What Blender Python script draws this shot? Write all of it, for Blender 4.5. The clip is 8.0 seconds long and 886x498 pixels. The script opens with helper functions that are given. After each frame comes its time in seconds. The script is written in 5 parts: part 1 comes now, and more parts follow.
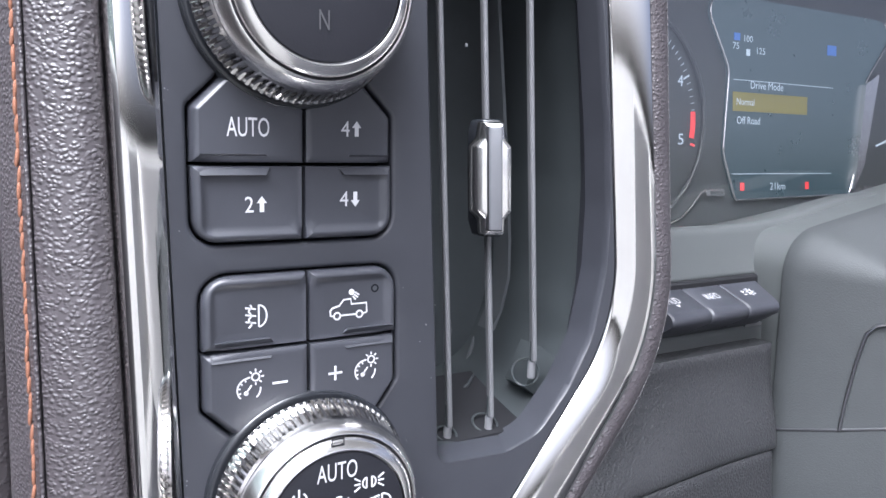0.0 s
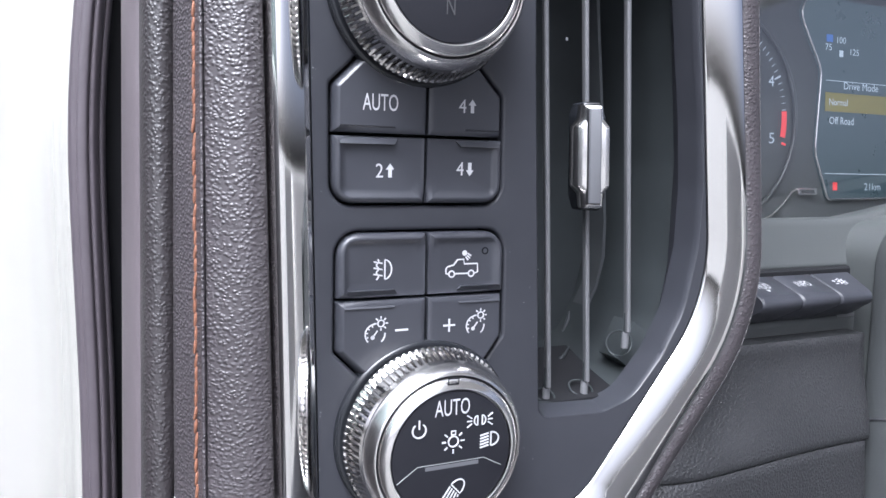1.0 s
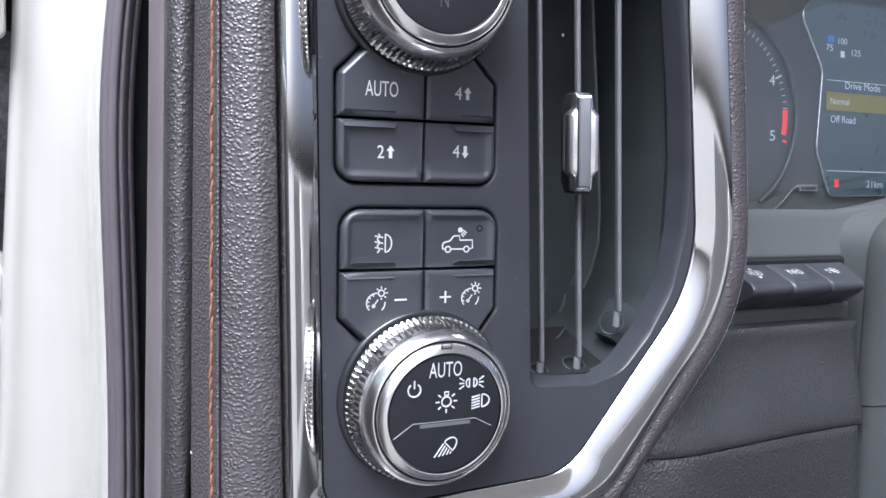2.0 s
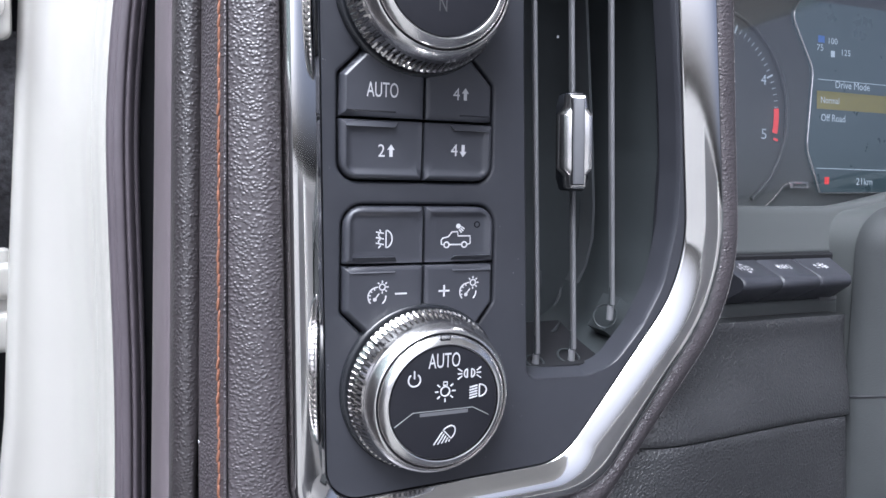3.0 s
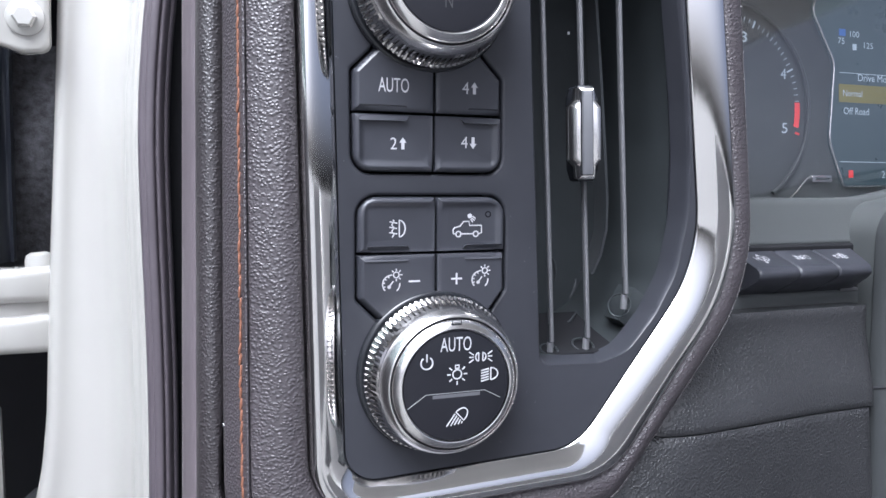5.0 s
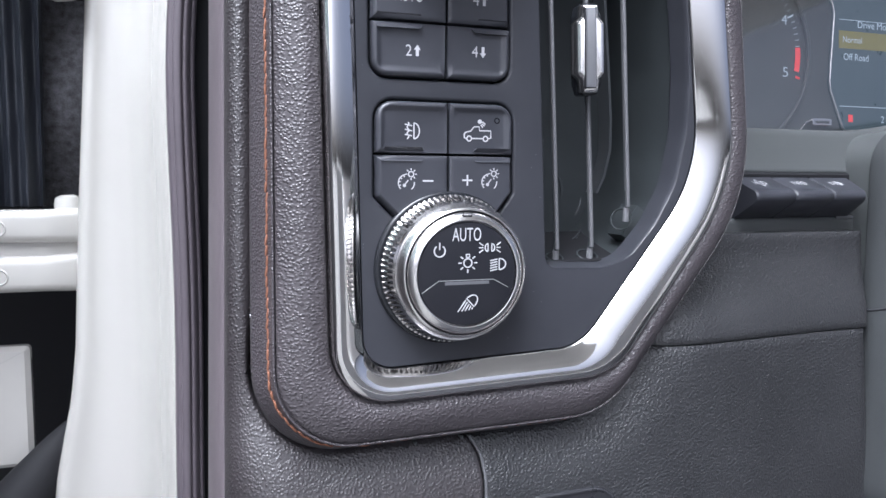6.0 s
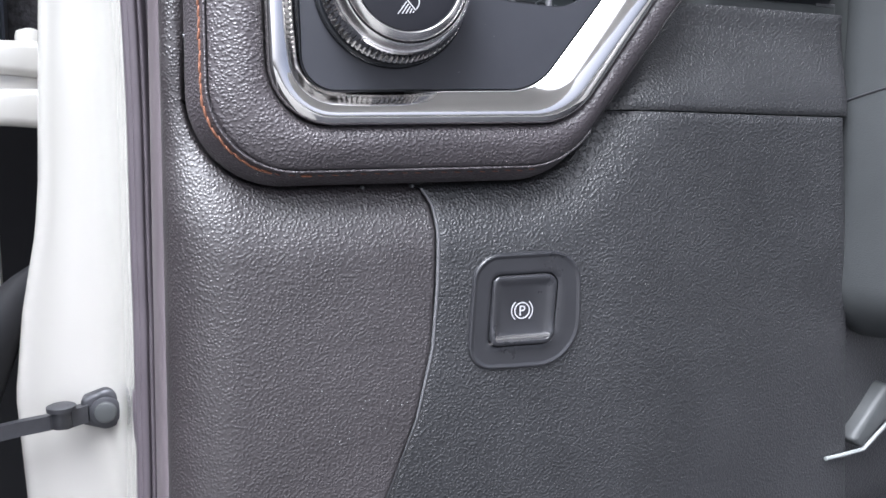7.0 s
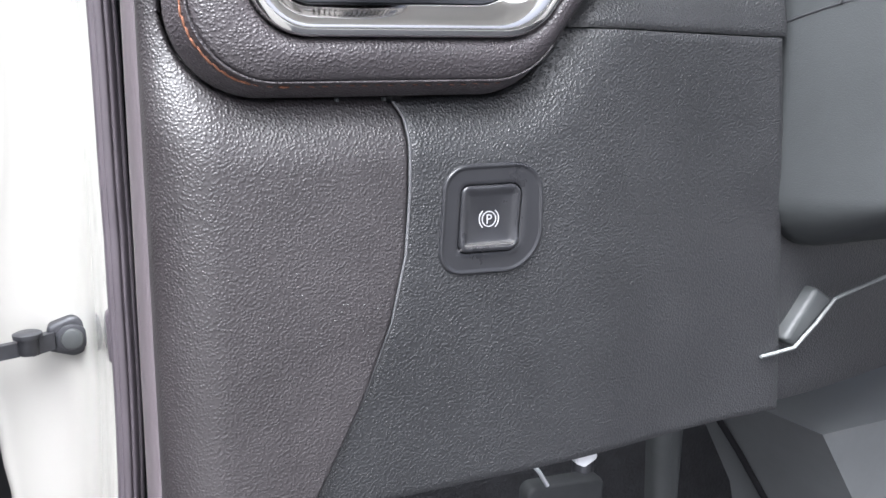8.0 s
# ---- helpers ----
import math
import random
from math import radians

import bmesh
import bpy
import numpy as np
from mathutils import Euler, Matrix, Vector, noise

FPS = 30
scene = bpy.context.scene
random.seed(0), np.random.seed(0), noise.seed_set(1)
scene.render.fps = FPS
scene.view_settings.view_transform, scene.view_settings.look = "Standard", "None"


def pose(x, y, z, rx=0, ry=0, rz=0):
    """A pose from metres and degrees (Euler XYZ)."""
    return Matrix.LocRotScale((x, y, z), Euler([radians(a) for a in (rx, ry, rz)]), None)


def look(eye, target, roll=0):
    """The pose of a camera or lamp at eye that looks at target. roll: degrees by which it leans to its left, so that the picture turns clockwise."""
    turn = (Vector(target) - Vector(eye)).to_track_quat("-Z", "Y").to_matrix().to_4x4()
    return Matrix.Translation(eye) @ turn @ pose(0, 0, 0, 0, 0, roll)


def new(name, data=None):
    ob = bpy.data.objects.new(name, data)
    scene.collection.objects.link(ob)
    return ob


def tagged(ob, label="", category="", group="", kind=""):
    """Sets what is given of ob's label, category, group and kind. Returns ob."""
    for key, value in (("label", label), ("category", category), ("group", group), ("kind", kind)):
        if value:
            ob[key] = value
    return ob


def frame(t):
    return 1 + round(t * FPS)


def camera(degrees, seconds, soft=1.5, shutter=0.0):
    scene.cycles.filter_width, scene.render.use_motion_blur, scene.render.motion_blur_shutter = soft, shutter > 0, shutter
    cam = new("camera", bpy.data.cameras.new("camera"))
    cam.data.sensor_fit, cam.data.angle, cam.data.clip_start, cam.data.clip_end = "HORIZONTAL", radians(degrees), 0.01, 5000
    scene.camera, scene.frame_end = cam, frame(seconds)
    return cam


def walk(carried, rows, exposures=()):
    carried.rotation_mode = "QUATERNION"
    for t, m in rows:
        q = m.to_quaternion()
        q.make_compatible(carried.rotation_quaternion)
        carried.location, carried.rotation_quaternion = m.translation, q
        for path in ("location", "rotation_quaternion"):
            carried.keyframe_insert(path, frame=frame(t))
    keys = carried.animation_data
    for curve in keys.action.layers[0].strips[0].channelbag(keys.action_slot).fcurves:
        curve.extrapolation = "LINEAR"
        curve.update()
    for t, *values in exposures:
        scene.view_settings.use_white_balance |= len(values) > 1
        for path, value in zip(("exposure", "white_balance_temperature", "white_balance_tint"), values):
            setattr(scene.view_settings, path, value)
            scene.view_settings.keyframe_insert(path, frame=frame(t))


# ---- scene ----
cam = camera(60.89, 8.0, 1.5)
PATH = [
    (0, (-0.06608, -0.16623, 1.38804), (0.08532, 0.08910, 1.34459), 1.34),
    (0.2, (-0.07650, -0.17363, 1.38658), (0.06849, 0.08590, 1.34635), 1.27),
    (0.4, (-0.07823, -0.17500, 1.38212), (0.05954, 0.08858, 1.34278), 1.10),
    (0.5, (-0.07840, -0.17365, 1.38109), (0.05692, 0.09117, 1.34158), 1.30),
    (0.7, (-0.07756, -0.17833, 1.38032), (0.05287, 0.08920, 1.34265), 1.27),
    (0.9, (-0.08240, -0.18243, 1.37661), (0.04370, 0.08768, 1.34286), 1.37),
    (1, (-0.08436, -0.18393, 1.37471), (0.03946, 0.08704, 1.33948), 1.37),
    (1.2, (-0.08276, -0.18952, 1.37371), (0.03809, 0.08281, 1.33865), 1.39),
    (1.3, (-0.08339, -0.19193, 1.37328), (0.03722, 0.08071, 1.33973), 1.49),
    (1.5, (-0.08438, -0.20005, 1.37331), (0.03386, 0.07373, 1.34078), 1.49),
    (1.7, (-0.08502, -0.20438, 1.37040), (0.03096, 0.07050, 1.33898), 1.51),
    (1.8, (-0.08481, -0.20360, 1.36836), (0.03084, 0.07137, 1.33644), 1.53),
    (2, (-0.08365, -0.20399, 1.36632), (0.03120, 0.07141, 1.33526), 1.54),
    (2.2, (-0.08588, -0.20667, 1.36677), (0.02711, 0.06862, 1.33554), 1.61),
    (3.3, (-0.08720, -0.21509, 1.36606), (0.02908, 0.05958, 1.33391), 1.47),
    (3.5, (-0.08406, -0.21818, 1.36342), (0.02530, 0.05970, 1.33477), 1.00),
    (3.8, (-0.08373, -0.21861, 1.36349), (0.02431, 0.05987, 1.33557), 0.94),
    (4, (-0.08275, -0.21732, 1.36326), (0.02450, 0.06141, 1.33490), 0.82),
    (4.2, (-0.08371, -0.21705, 1.36203), (0.02228, 0.06197, 1.33363), 0.66),
    (5.3, (-0.08244, -0.22748, 1.36031), (0.01943, 0.05318, 1.33238), 0.52),
    (5.5, (-0.08213, -0.23095, 1.35946), (0.01917, 0.05000, 1.33103), 0.53),
    (5.7, (-0.08371, -0.23481, 1.35258), (0.01519, 0.04715, 1.32577), 0.41),
    (5.9, (-0.08731, -0.24086, 1.33968), (0.01153, 0.04117, 1.31339), 0.52),
    (6, (-0.09008, -0.24188, 1.32927), (0.00832, 0.03995, 1.29944), 0.48),
    (6.2, (-0.08511, -0.23899, 1.30471), (0.00722, 0.04442, 1.27073), 0.58),
    (6.4, (-0.07983, -0.24195, 1.28771), (0.01168, 0.04185, 1.25478), 0.55),
    (6.5, (-0.07871, -0.24180, 1.27976), (0.01602, 0.04102, 1.24753), 0.31),
    (6.6, (-0.07587, -0.24313, 1.27209), (0.01855, 0.03969, 1.23898), 0.43),
    (6.7, (-0.07345, -0.24353, 1.26182), (0.02000, 0.03954, 1.22811), 0.15),
    (6.9, (-0.07019, -0.24724, 1.24647), (0.02395, 0.03543, 1.21132), 0.23),
    (7, (-0.06807, -0.24571, 1.23944), (0.02745, 0.03615, 1.20165), 0.31),
    (7.1, (-0.06495, -0.24518, 1.23603), (0.03076, 0.03611, 1.19456), 0.42),
    (7.2, (-0.06522, -0.24348, 1.23124), (0.03213, 0.03713, 1.18903), 0.32),
    (7.3, (-0.06565, -0.24164, 1.22816), (0.03216, 0.03857, 1.18442), 0.37),
    (7.5, (-0.06982, -0.23826, 1.22469), (0.03230, 0.03967, 1.17649), 0.26),
    (7.6, (-0.07218, -0.24024, 1.22369), (0.03132, 0.03717, 1.17542), 0.18),
    (7.8, (-0.07767, -0.24850, 1.22667), (0.02930, 0.02694, 1.17480), 0.04),
    (7.9, (-0.08177, -0.25235, 1.22680), (0.03030, 0.02082, 1.17371), -0.05),
    (8, (-0.08459, -0.25835, 1.22789), (0.03082, 0.01217, 1.16877), 0.09),
]
EXPOSURES = [(0.0, 2.02, 5400, 6), (1.2, 1.72, 5350, 6), (5.5, 1.51, 5300, 6), (6.5, 1.60, 5350, 6), (7.2, 1.90, 5450, 5), (8.0, 2.06, 5550, 4)]
walk(cam, [(t, look(eye, target, roll)) for t, eye, target, roll in PATH], EXPOSURES)

# ---- world, sun, light ----
world = bpy.data.worlds.new("sky")
scene.world = world
world.use_nodes = True
wn, wl = world.node_tree.nodes, world.node_tree.links
sky = wn.new("ShaderNodeTexSky")
sky.sky_type = "NISHITA"
sky.sun_disc = False
SUN_EL, SUN_AZ = 60.0, 226.0
sky.sun_elevation, sky.sun_rotation = radians(SUN_EL), radians(SUN_AZ)
sky.dust_density, sky.air_density, sky.ozone_density = 9.0, 0.12, 0.0
wn["Background"].inputs["Strength"].default_value = 0.15
wl.new(sky.outputs[0], wn["Background"].inputs["Color"])
sun = new("sun", bpy.data.lights.new("sun", "SUN"))
sun.data.energy, sun.data.angle, sun.data.color = 1.55, radians(42), (1.0, 0.95, 0.89)
sun_way = Vector((math.sin(radians(SUN_AZ)) * math.cos(radians(SUN_EL)), math.cos(radians(SUN_AZ)) * math.cos(radians(SUN_EL)), math.sin(radians(SUN_EL))))
sun.matrix_world = look(sun_way * 20, (0, 0, 0))


# ---- materials ----
def mat(name, col, rough=0.5, metal=0.0, grain=0.0, grain_size=0.0015, cells=False, vary=0.08, vary_size=0.02, coat=0.0, spec=0.5, rough_vary=0.06, emit=None, emit_strength=0.0, sheen=0.0, stretch=(1, 1, 1)):
    m = bpy.data.materials.new(name)
    m.use_nodes = True
    nt = m.node_tree
    n, l = nt.nodes, nt.links
    b = n["Principled BSDF"]
    b.inputs["Roughness"].default_value, b.inputs["Metallic"].default_value = rough, metal
    b.inputs["Coat Weight"].default_value, b.inputs["Coat Roughness"].default_value = coat, 0.04
    b.inputs["Specular IOR Level"].default_value = spec
    b.inputs["Sheen Weight"].default_value = sheen
    tc = n.new("ShaderNodeTexCoord")
    mp = n.new("ShaderNodeMapping")
    mp.inputs["Scale"].default_value = stretch
    l.new(tc.outputs["Object"], mp.inputs["Vector"])
    big = n.new("ShaderNodeTexNoise")
    big.inputs["Scale"].default_value, big.inputs["Detail"].default_value = 1 / vary_size, 4
    small = n.new("ShaderNodeTexNoise")
    small.inputs["Scale"].default_value, small.inputs["Detail"].default_value = 6 / vary_size, 3
    add = n.new("ShaderNodeMath")
    add.operation = "MULTIPLY_ADD"
    add.inputs[1].default_value = 0.4
    for t in (big, small):
        l.new(mp.outputs[0], t.inputs["Vector"])
    l.new(small.outputs["Fac"], add.inputs[0])
    l.new(big.outputs["Fac"], add.inputs[2])
    ramp = n.new("ShaderNodeMapRange")
    ramp.inputs["From Min"].default_value, ramp.inputs["From Max"].default_value = 0.35, 1.05
    ramp.inputs["To Min"].default_value, ramp.inputs["To Max"].default_value = 1 - vary, 1 + vary
    l.new(add.outputs[0], ramp.inputs["Value"])
    mix = n.new("ShaderNodeVectorMath")
    mix.operation = "SCALE"
    mix.inputs[0].default_value = col[:3]
    l.new(ramp.outputs[0], mix.inputs["Scale"])
    l.new(mix.outputs[0], b.inputs["Base Color"])
    rr = n.new("ShaderNodeMapRange")
    rr.inputs["From Min"].default_value, rr.inputs["From Max"].default_value = 0.35, 1.05
    rr.inputs["To Min"].default_value, rr.inputs["To Max"].default_value = max(rough - rough_vary, 0.0), min(rough + rough_vary, 1.0)
    l.new(add.outputs[0], rr.inputs["Value"])
    l.new(rr.outputs[0], b.inputs["Roughness"])
    if grain > 0:
        warp = n.new("ShaderNodeTexNoise")
        warp.inputs["Scale"].default_value, warp.inputs["Detail"].default_value = 0.6 / grain_size, 2
        l.new(mp.outputs[0], warp.inputs["Vector"])
        off = n.new("ShaderNodeVectorMath")
        off.operation = "MULTIPLY_ADD"
        off.inputs[1].default_value = (grain_size * 0.9,) * 3
        l.new(warp.outputs["Color"], off.inputs[0])
        l.new(mp.outputs[0], off.inputs[2])
        if cells:
            tex = n.new("ShaderNodeTexVoronoi")
            tex.feature = "SMOOTH_F1"
            tex.inputs["Scale"].default_value, tex.inputs["Smoothness"].default_value = 1 / grain_size, 0.25
            dome = n.new("ShaderNodeMapRange")
            dome.interpolation_type = "SMOOTHSTEP"
            dome.inputs["From Max"].default_value = 0.75
            dome.inputs["To Min"].default_value, dome.inputs["To Max"].default_value = 1.0, 0.0
            l.new(tex.outputs["Distance"], dome.inputs["Value"])
            out = dome.outputs[0]
        else:
            tex = n.new("ShaderNodeTexNoise")
            tex.inputs["Scale"].default_value, tex.inputs["Detail"].default_value = 1 / grain_size, 3
            out = tex.outputs["Fac"]
        l.new(off.outputs[0], tex.inputs["Vector"])
        bump = n.new("ShaderNodeBump")
        bump.inputs["Strength"].default_value = 1.0
        bump.inputs["Distance"].default_value = grain
        l.new(out, bump.inputs["Height"])
        l.new(bump.outputs[0], b.inputs["Normal"])
    if emit:
        b.inputs["Emission Color"].default_value = (*emit, 1)
        b.inputs["Emission Strength"].default_value = emit_strength
    return m


M = {
    "leather": mat("dark leather", (0.056, 0.048, 0.053), 0.47, grain=0.00026, grain_size=0.00112, cells=True, vary=0.12, stretch=(0.9, 0.9, 1.15), spec=0.85),
    "soft": mat("grained vinyl", (0.033, 0.028, 0.0305), 0.46, grain=0.00020, grain_size=0.00110, cells=True, vary=0.22, vary_size=0.03, spec=1.0),
    "knee": mat("fine grained plastic", (0.0215, 0.0215, 0.024), 0.47, grain=0.00026, grain_size=0.00112, cells=True, vary=0.22, vary_size=0.035, spec=1.0),
    "plate": mat("satin black plastic", (0.031, 0.032, 0.039), 0.42, grain=0.00002, grain_size=0.0004, vary=0.14, vary_size=0.03, spec=0.5),
    "button": mat("button plastic", (0.036, 0.037, 0.045), 0.38, grain=0.00002, grain_size=0.0004, vary=0.1, spec=0.55),
    "switch": mat("switch bezel plastic", (0.014, 0.014, 0.018), 0.36, grain=0.00003, grain_size=0.0004, vary=0.1, spec=0.35),
    "shroud": mat("smooth dark plastic", (0.043, 0.046, 0.048), 0.66, grain=0.00010, grain_size=0.0007, vary=0.14, vary_size=0.05, spec=0.35),
    "console": mat("grey moulded plastic", (0.14, 0.145, 0.15), 0.55, grain=0.00008, grain_size=0.0008, vary=0.12, vary_size=0.03),
    "cavity_fin": mat("vent fin plastic", (0.045, 0.048, 0.052), 0.32, vary=0.15),
    "key": mat("satin black key", (0.028, 0.028, 0.032), 0.30, vary=0.1, spec=0.7),
    "gloss": mat("gloss black plastic", (0.014, 0.015, 0.018), 0.22, vary=0.15),
    "vane": mat("vane plastic", (0.125, 0.125, 0.132), 0.34, vary=0.1),
    "cavity": mat("vent cavity plastic", (0.034, 0.039, 0.042), 0.55, vary=0.2),
    # rubber black; also colours the hinge bay walls as shade
    "black": mat("black rubber and shaded gaps", (0.012, 0.012, 0.014), 0.7, vary=0.2, spec=0.25),
    "seal": mat("door seal rubber", (0.088, 0.074, 0.086), 0.55, grain=0.00012, grain_size=0.0012, vary=0.12),
    "garnish": mat("smooth grey plastic", (0.118, 0.100, 0.110), 0.5, grain=0.00004, grain_size=0.0006, vary=0.08),
    "chrome": mat("chrome", (0.80, 0.785, 0.775), 0.075, 1.0, vary=0.03, rough_vary=0.03),
    "satin_chrome": mat("satin chrome", (0.84, 0.82, 0.81), 0.23, 1.0, vary=0.05, rough_vary=0.05),
    "knurl": mat("knurled metal", (0.60, 0.585, 0.575), 0.12, 1.0, vary=0.05, rough_vary=0.05),
    "print": mat("pale grey print", (0.47, 0.47, 0.49), 0.6, vary=0.08, vary_size=0.004),
    "faint": mat("faint grey print", (0.052, 0.052, 0.056), 0.5, vary=0.1),
    "thread": mat("orange brown thread", (0.21, 0.090, 0.052), 0.8, grain=0.00012, grain_size=0.0004, vary=0.45, vary_size=0.003),
    "paint": mat("white car paint", (0.46, 0.445, 0.418), 0.2, vary=0.03, vary_size=0.1, coat=1.0, rough_vary=0.03),
    "fibre": mat("grey fibre liner", (0.055, 0.054, 0.060), 0.95, grain=0.0016, grain_size=0.004, vary=0.9, vary_size=0.005),
    "darkmetal": mat("dark grey coated metal", (0.055, 0.055, 0.062), 0.45, 0.4, grain=0.0001, grain_size=0.001, vary=0.2),
    "slider": mat("grey slider rubber", (0.10, 0.10, 0.11), 0.5, vary=0.1),
    "dial": mat("instrument face", (0.066, 0.072, 0.076), 0.5, vary=0.1),
    "screen": mat("instrument screen", (0.02, 0.025, 0.03), 0.3, vary=0.1, emit=(0.09, 0.13, 0.14), emit_strength=0.16),
    "lit_white": mat("lit white mark", (0.22, 0.23, 0.24), 0.5, emit=(0.85, 0.92, 1.0), emit_strength=0.17),
    "lit_red": mat("lit red mark", (0.5, 0.03, 0.03), 0.5, emit=(1.0, 0.10, 0.10), emit_strength=0.16),
    "lit_amber": mat("lit amber bar", (0.13, 0.11, 0.035), 0.5, emit=(0.8, 0.66, 0.14), emit_strength=0.05),
    "lit_blue": mat("lit blue mark", (0.04, 0.08, 0.22), 0.5, emit=(0.15, 0.35, 1.0), emit_strength=0.10),
    "carpet": mat("dark carpet", (0.03, 0.03, 0.034), 0.95, grain=0.002, grain_size=0.004, vary=0.4, vary_size=0.02),
    "liner": mat("pale headliner cloth", (0.72, 0.71, 0.69), 0.9, grain=0.0004, grain_size=0.002, vary=0.06, vary_size=0.2),
    "ground": mat("grey concrete", (0.14, 0.137, 0.131), 0.85, grain=0.002, grain_size=0.02, vary=0.2, vary_size=1.2),
    "dark_thread": mat("dark brown thread", (0.20, 0.098, 0.072), 0.8, grain=0.00012, grain_size=0.0005, vary=0.3, vary_size=0.006),
    "key_edge": mat("satin grey edge", (0.13, 0.13, 0.137), 0.3, 0.3, vary=0.08, vary_size=0.006),
    "tag": mat("white plastic", (0.75, 0.75, 0.78), 0.5, vary=0.08),
    "smooth": mat("smooth dashboard skin", (0.066, 0.070, 0.071), 0.5, grain=0.00005, grain_size=0.0006, vary=0.1, vary_size=0.04),
    "fold": mat("black ribbed rubber", (0.016, 0.018, 0.025), 0.45, vary=0.2),
    "pale_grey": mat("pale grey plastic", (0.24, 0.25, 0.25), 0.5, vary=0.15, vary_size=0.006),
    "lever": mat("dark grey lever plastic", (0.065, 0.068, 0.070), 0.5, grain=0.00005, grain_size=0.0006, vary=0.15, vary_size=0.02),
    "pedal": mat("pedal rubber", (0.05, 0.052, 0.055), 0.6, vary=0.2),
}


def glass_mat(name, tone):
    m = bpy.data.materials.new(name)
    m.use_nodes = True
    n, l = m.node_tree.nodes, m.node_tree.links
    n.remove(n["Principled BSDF"])
    tr, gl, mx = n.new("ShaderNodeBsdfTransparent"), n.new("ShaderNodeBsdfGlossy"), n.new("ShaderNodeMixShader")
    gl.inputs["Roughness"].default_value = 0.06
    tr.inputs["Color"].default_value = tone
    mx.inputs[0].default_value = 0.11
    l.new(tr.outputs[0], mx.inputs[1])
    l.new(gl.outputs[0], mx.inputs[2])
    l.new(mx.outputs[0], n["Material Output"].inputs[0])
    return m


M["lens"] = glass_mat("clear lens", (1, 1, 1, 1))
M["tint"] = glass_mat("tinted window glass", (0.55, 0.60, 0.58, 1))


# ---- mesh helpers ----
def thing(name, label, category, group="", kind="", at=(0, 0, 0)):
    ob = new(name)
    ob.location = at
    ob.empty_display_size = 0.01
    return tagged(ob, label, category, group, kind)


def finish(me, material, sharp=35):
    me.materials.append(material)
    me.shade_smooth()
    me.set_sharp_from_angle(angle=radians(sharp))
    return me


def mesh_of(name, verts, faces, material, sharp=35):
    me = bpy.data.meshes.new(name)
    me.from_pydata([tuple(v) for v in verts], [], faces)
    bm = bmesh.new()
    bm.from_mesh(me)
    bmesh.ops.recalc_face_normals(bm, faces=bm.faces)
    bm.to_mesh(me)
    bm.free()
    return finish(me, material, sharp)


def part(name, me, parent, label=""):
    ob = new(name, me)
    ob.parent = parent
    if parent is not None:
        ob.matrix_parent_inverse = Matrix.Translation(parent.location).inverted() if parent.parent is None else Matrix()
    return tagged(ob, label)


def join(*meshes):
    verts, faces = [], []
    for v, f in meshes:
        k = len(verts)
        verts += list(v)
        faces += [tuple(i + k for i in q) for q in f]
    return verts, faces


def loft(rings, closed=True, cap0=False, cap1=False):
    n = len(rings[0])
    verts = [p for r in rings for p in r]
    faces = []
    for a in range(len(rings) - 1):
        for i in range(n if closed else n - 1):
            j = (i + 1) % n
            faces.append((a * n + i, a * n + j, a * n + n + j, a * n + n + i))
    if cap0:
        faces.append(tuple(range(n)))
    if cap1:
        faces.append(tuple(range((len(rings) - 1) * n, len(rings) * n)))
    return verts, faces


def rounded(verts, n=8, m=6):
    """A closed polygon (x, z, radius, *extra) with round corners; the same count of points for the same count of corners."""
    out = []
    k = len(verts)
    arcs = []
    for i in range(k):
        p, a, b = Vector(verts[i][:2]), Vector(verts[i - 1][:2]), Vector(verts[(i + 1) % k][:2])
        u, v = (a - p), (b - p)
        lu, lv = u.length, v.length
        u, v = u / lu, v / lv
        ang = u.angle(v)
        t = min(verts[i][2] / math.tan(ang / 2), 0.48 * lu, 0.48 * lv)
        r = t * math.tan(ang / 2)
        arc = []
        if r < 1e-7 or abs(ang - math.pi) < 1e-3:
            arc = [p.copy() for _ in range(n + 1)]
        else:
            c = p + (u + v).normalized() * (r / math.sin(ang / 2))
            s, e = p + u * t - c, p + v * t - c
            sweep = math.pi - ang
            sign = 1 if s.x * e.y - s.y * e.x > 0 else -1
            for q in range(n + 1):
                w = sign * sweep * q / n
                arc.append(c + Vector((s.x * math.cos(w) - s.y * math.sin(w), s.x * math.sin(w) + s.y * math.cos(w))))
        arcs.append(arc)
    for i in range(k):
        ex = np.array(verts[i][3:], float)
        nx = np.array(verts[(i + 1) % k][3:], float)
        for q in arcs[i]:
            out.append((q.x, q.y, *ex))
        a, b = arcs[i][-1], arcs[(i + 1) % k][0]
        for q in range(1, m):
            f = q / m
            out.append((a.x + (b.x - a.x) * f, a.y + (b.y - a.y) * f, *(ex + (nx - ex) * f)))
    return out


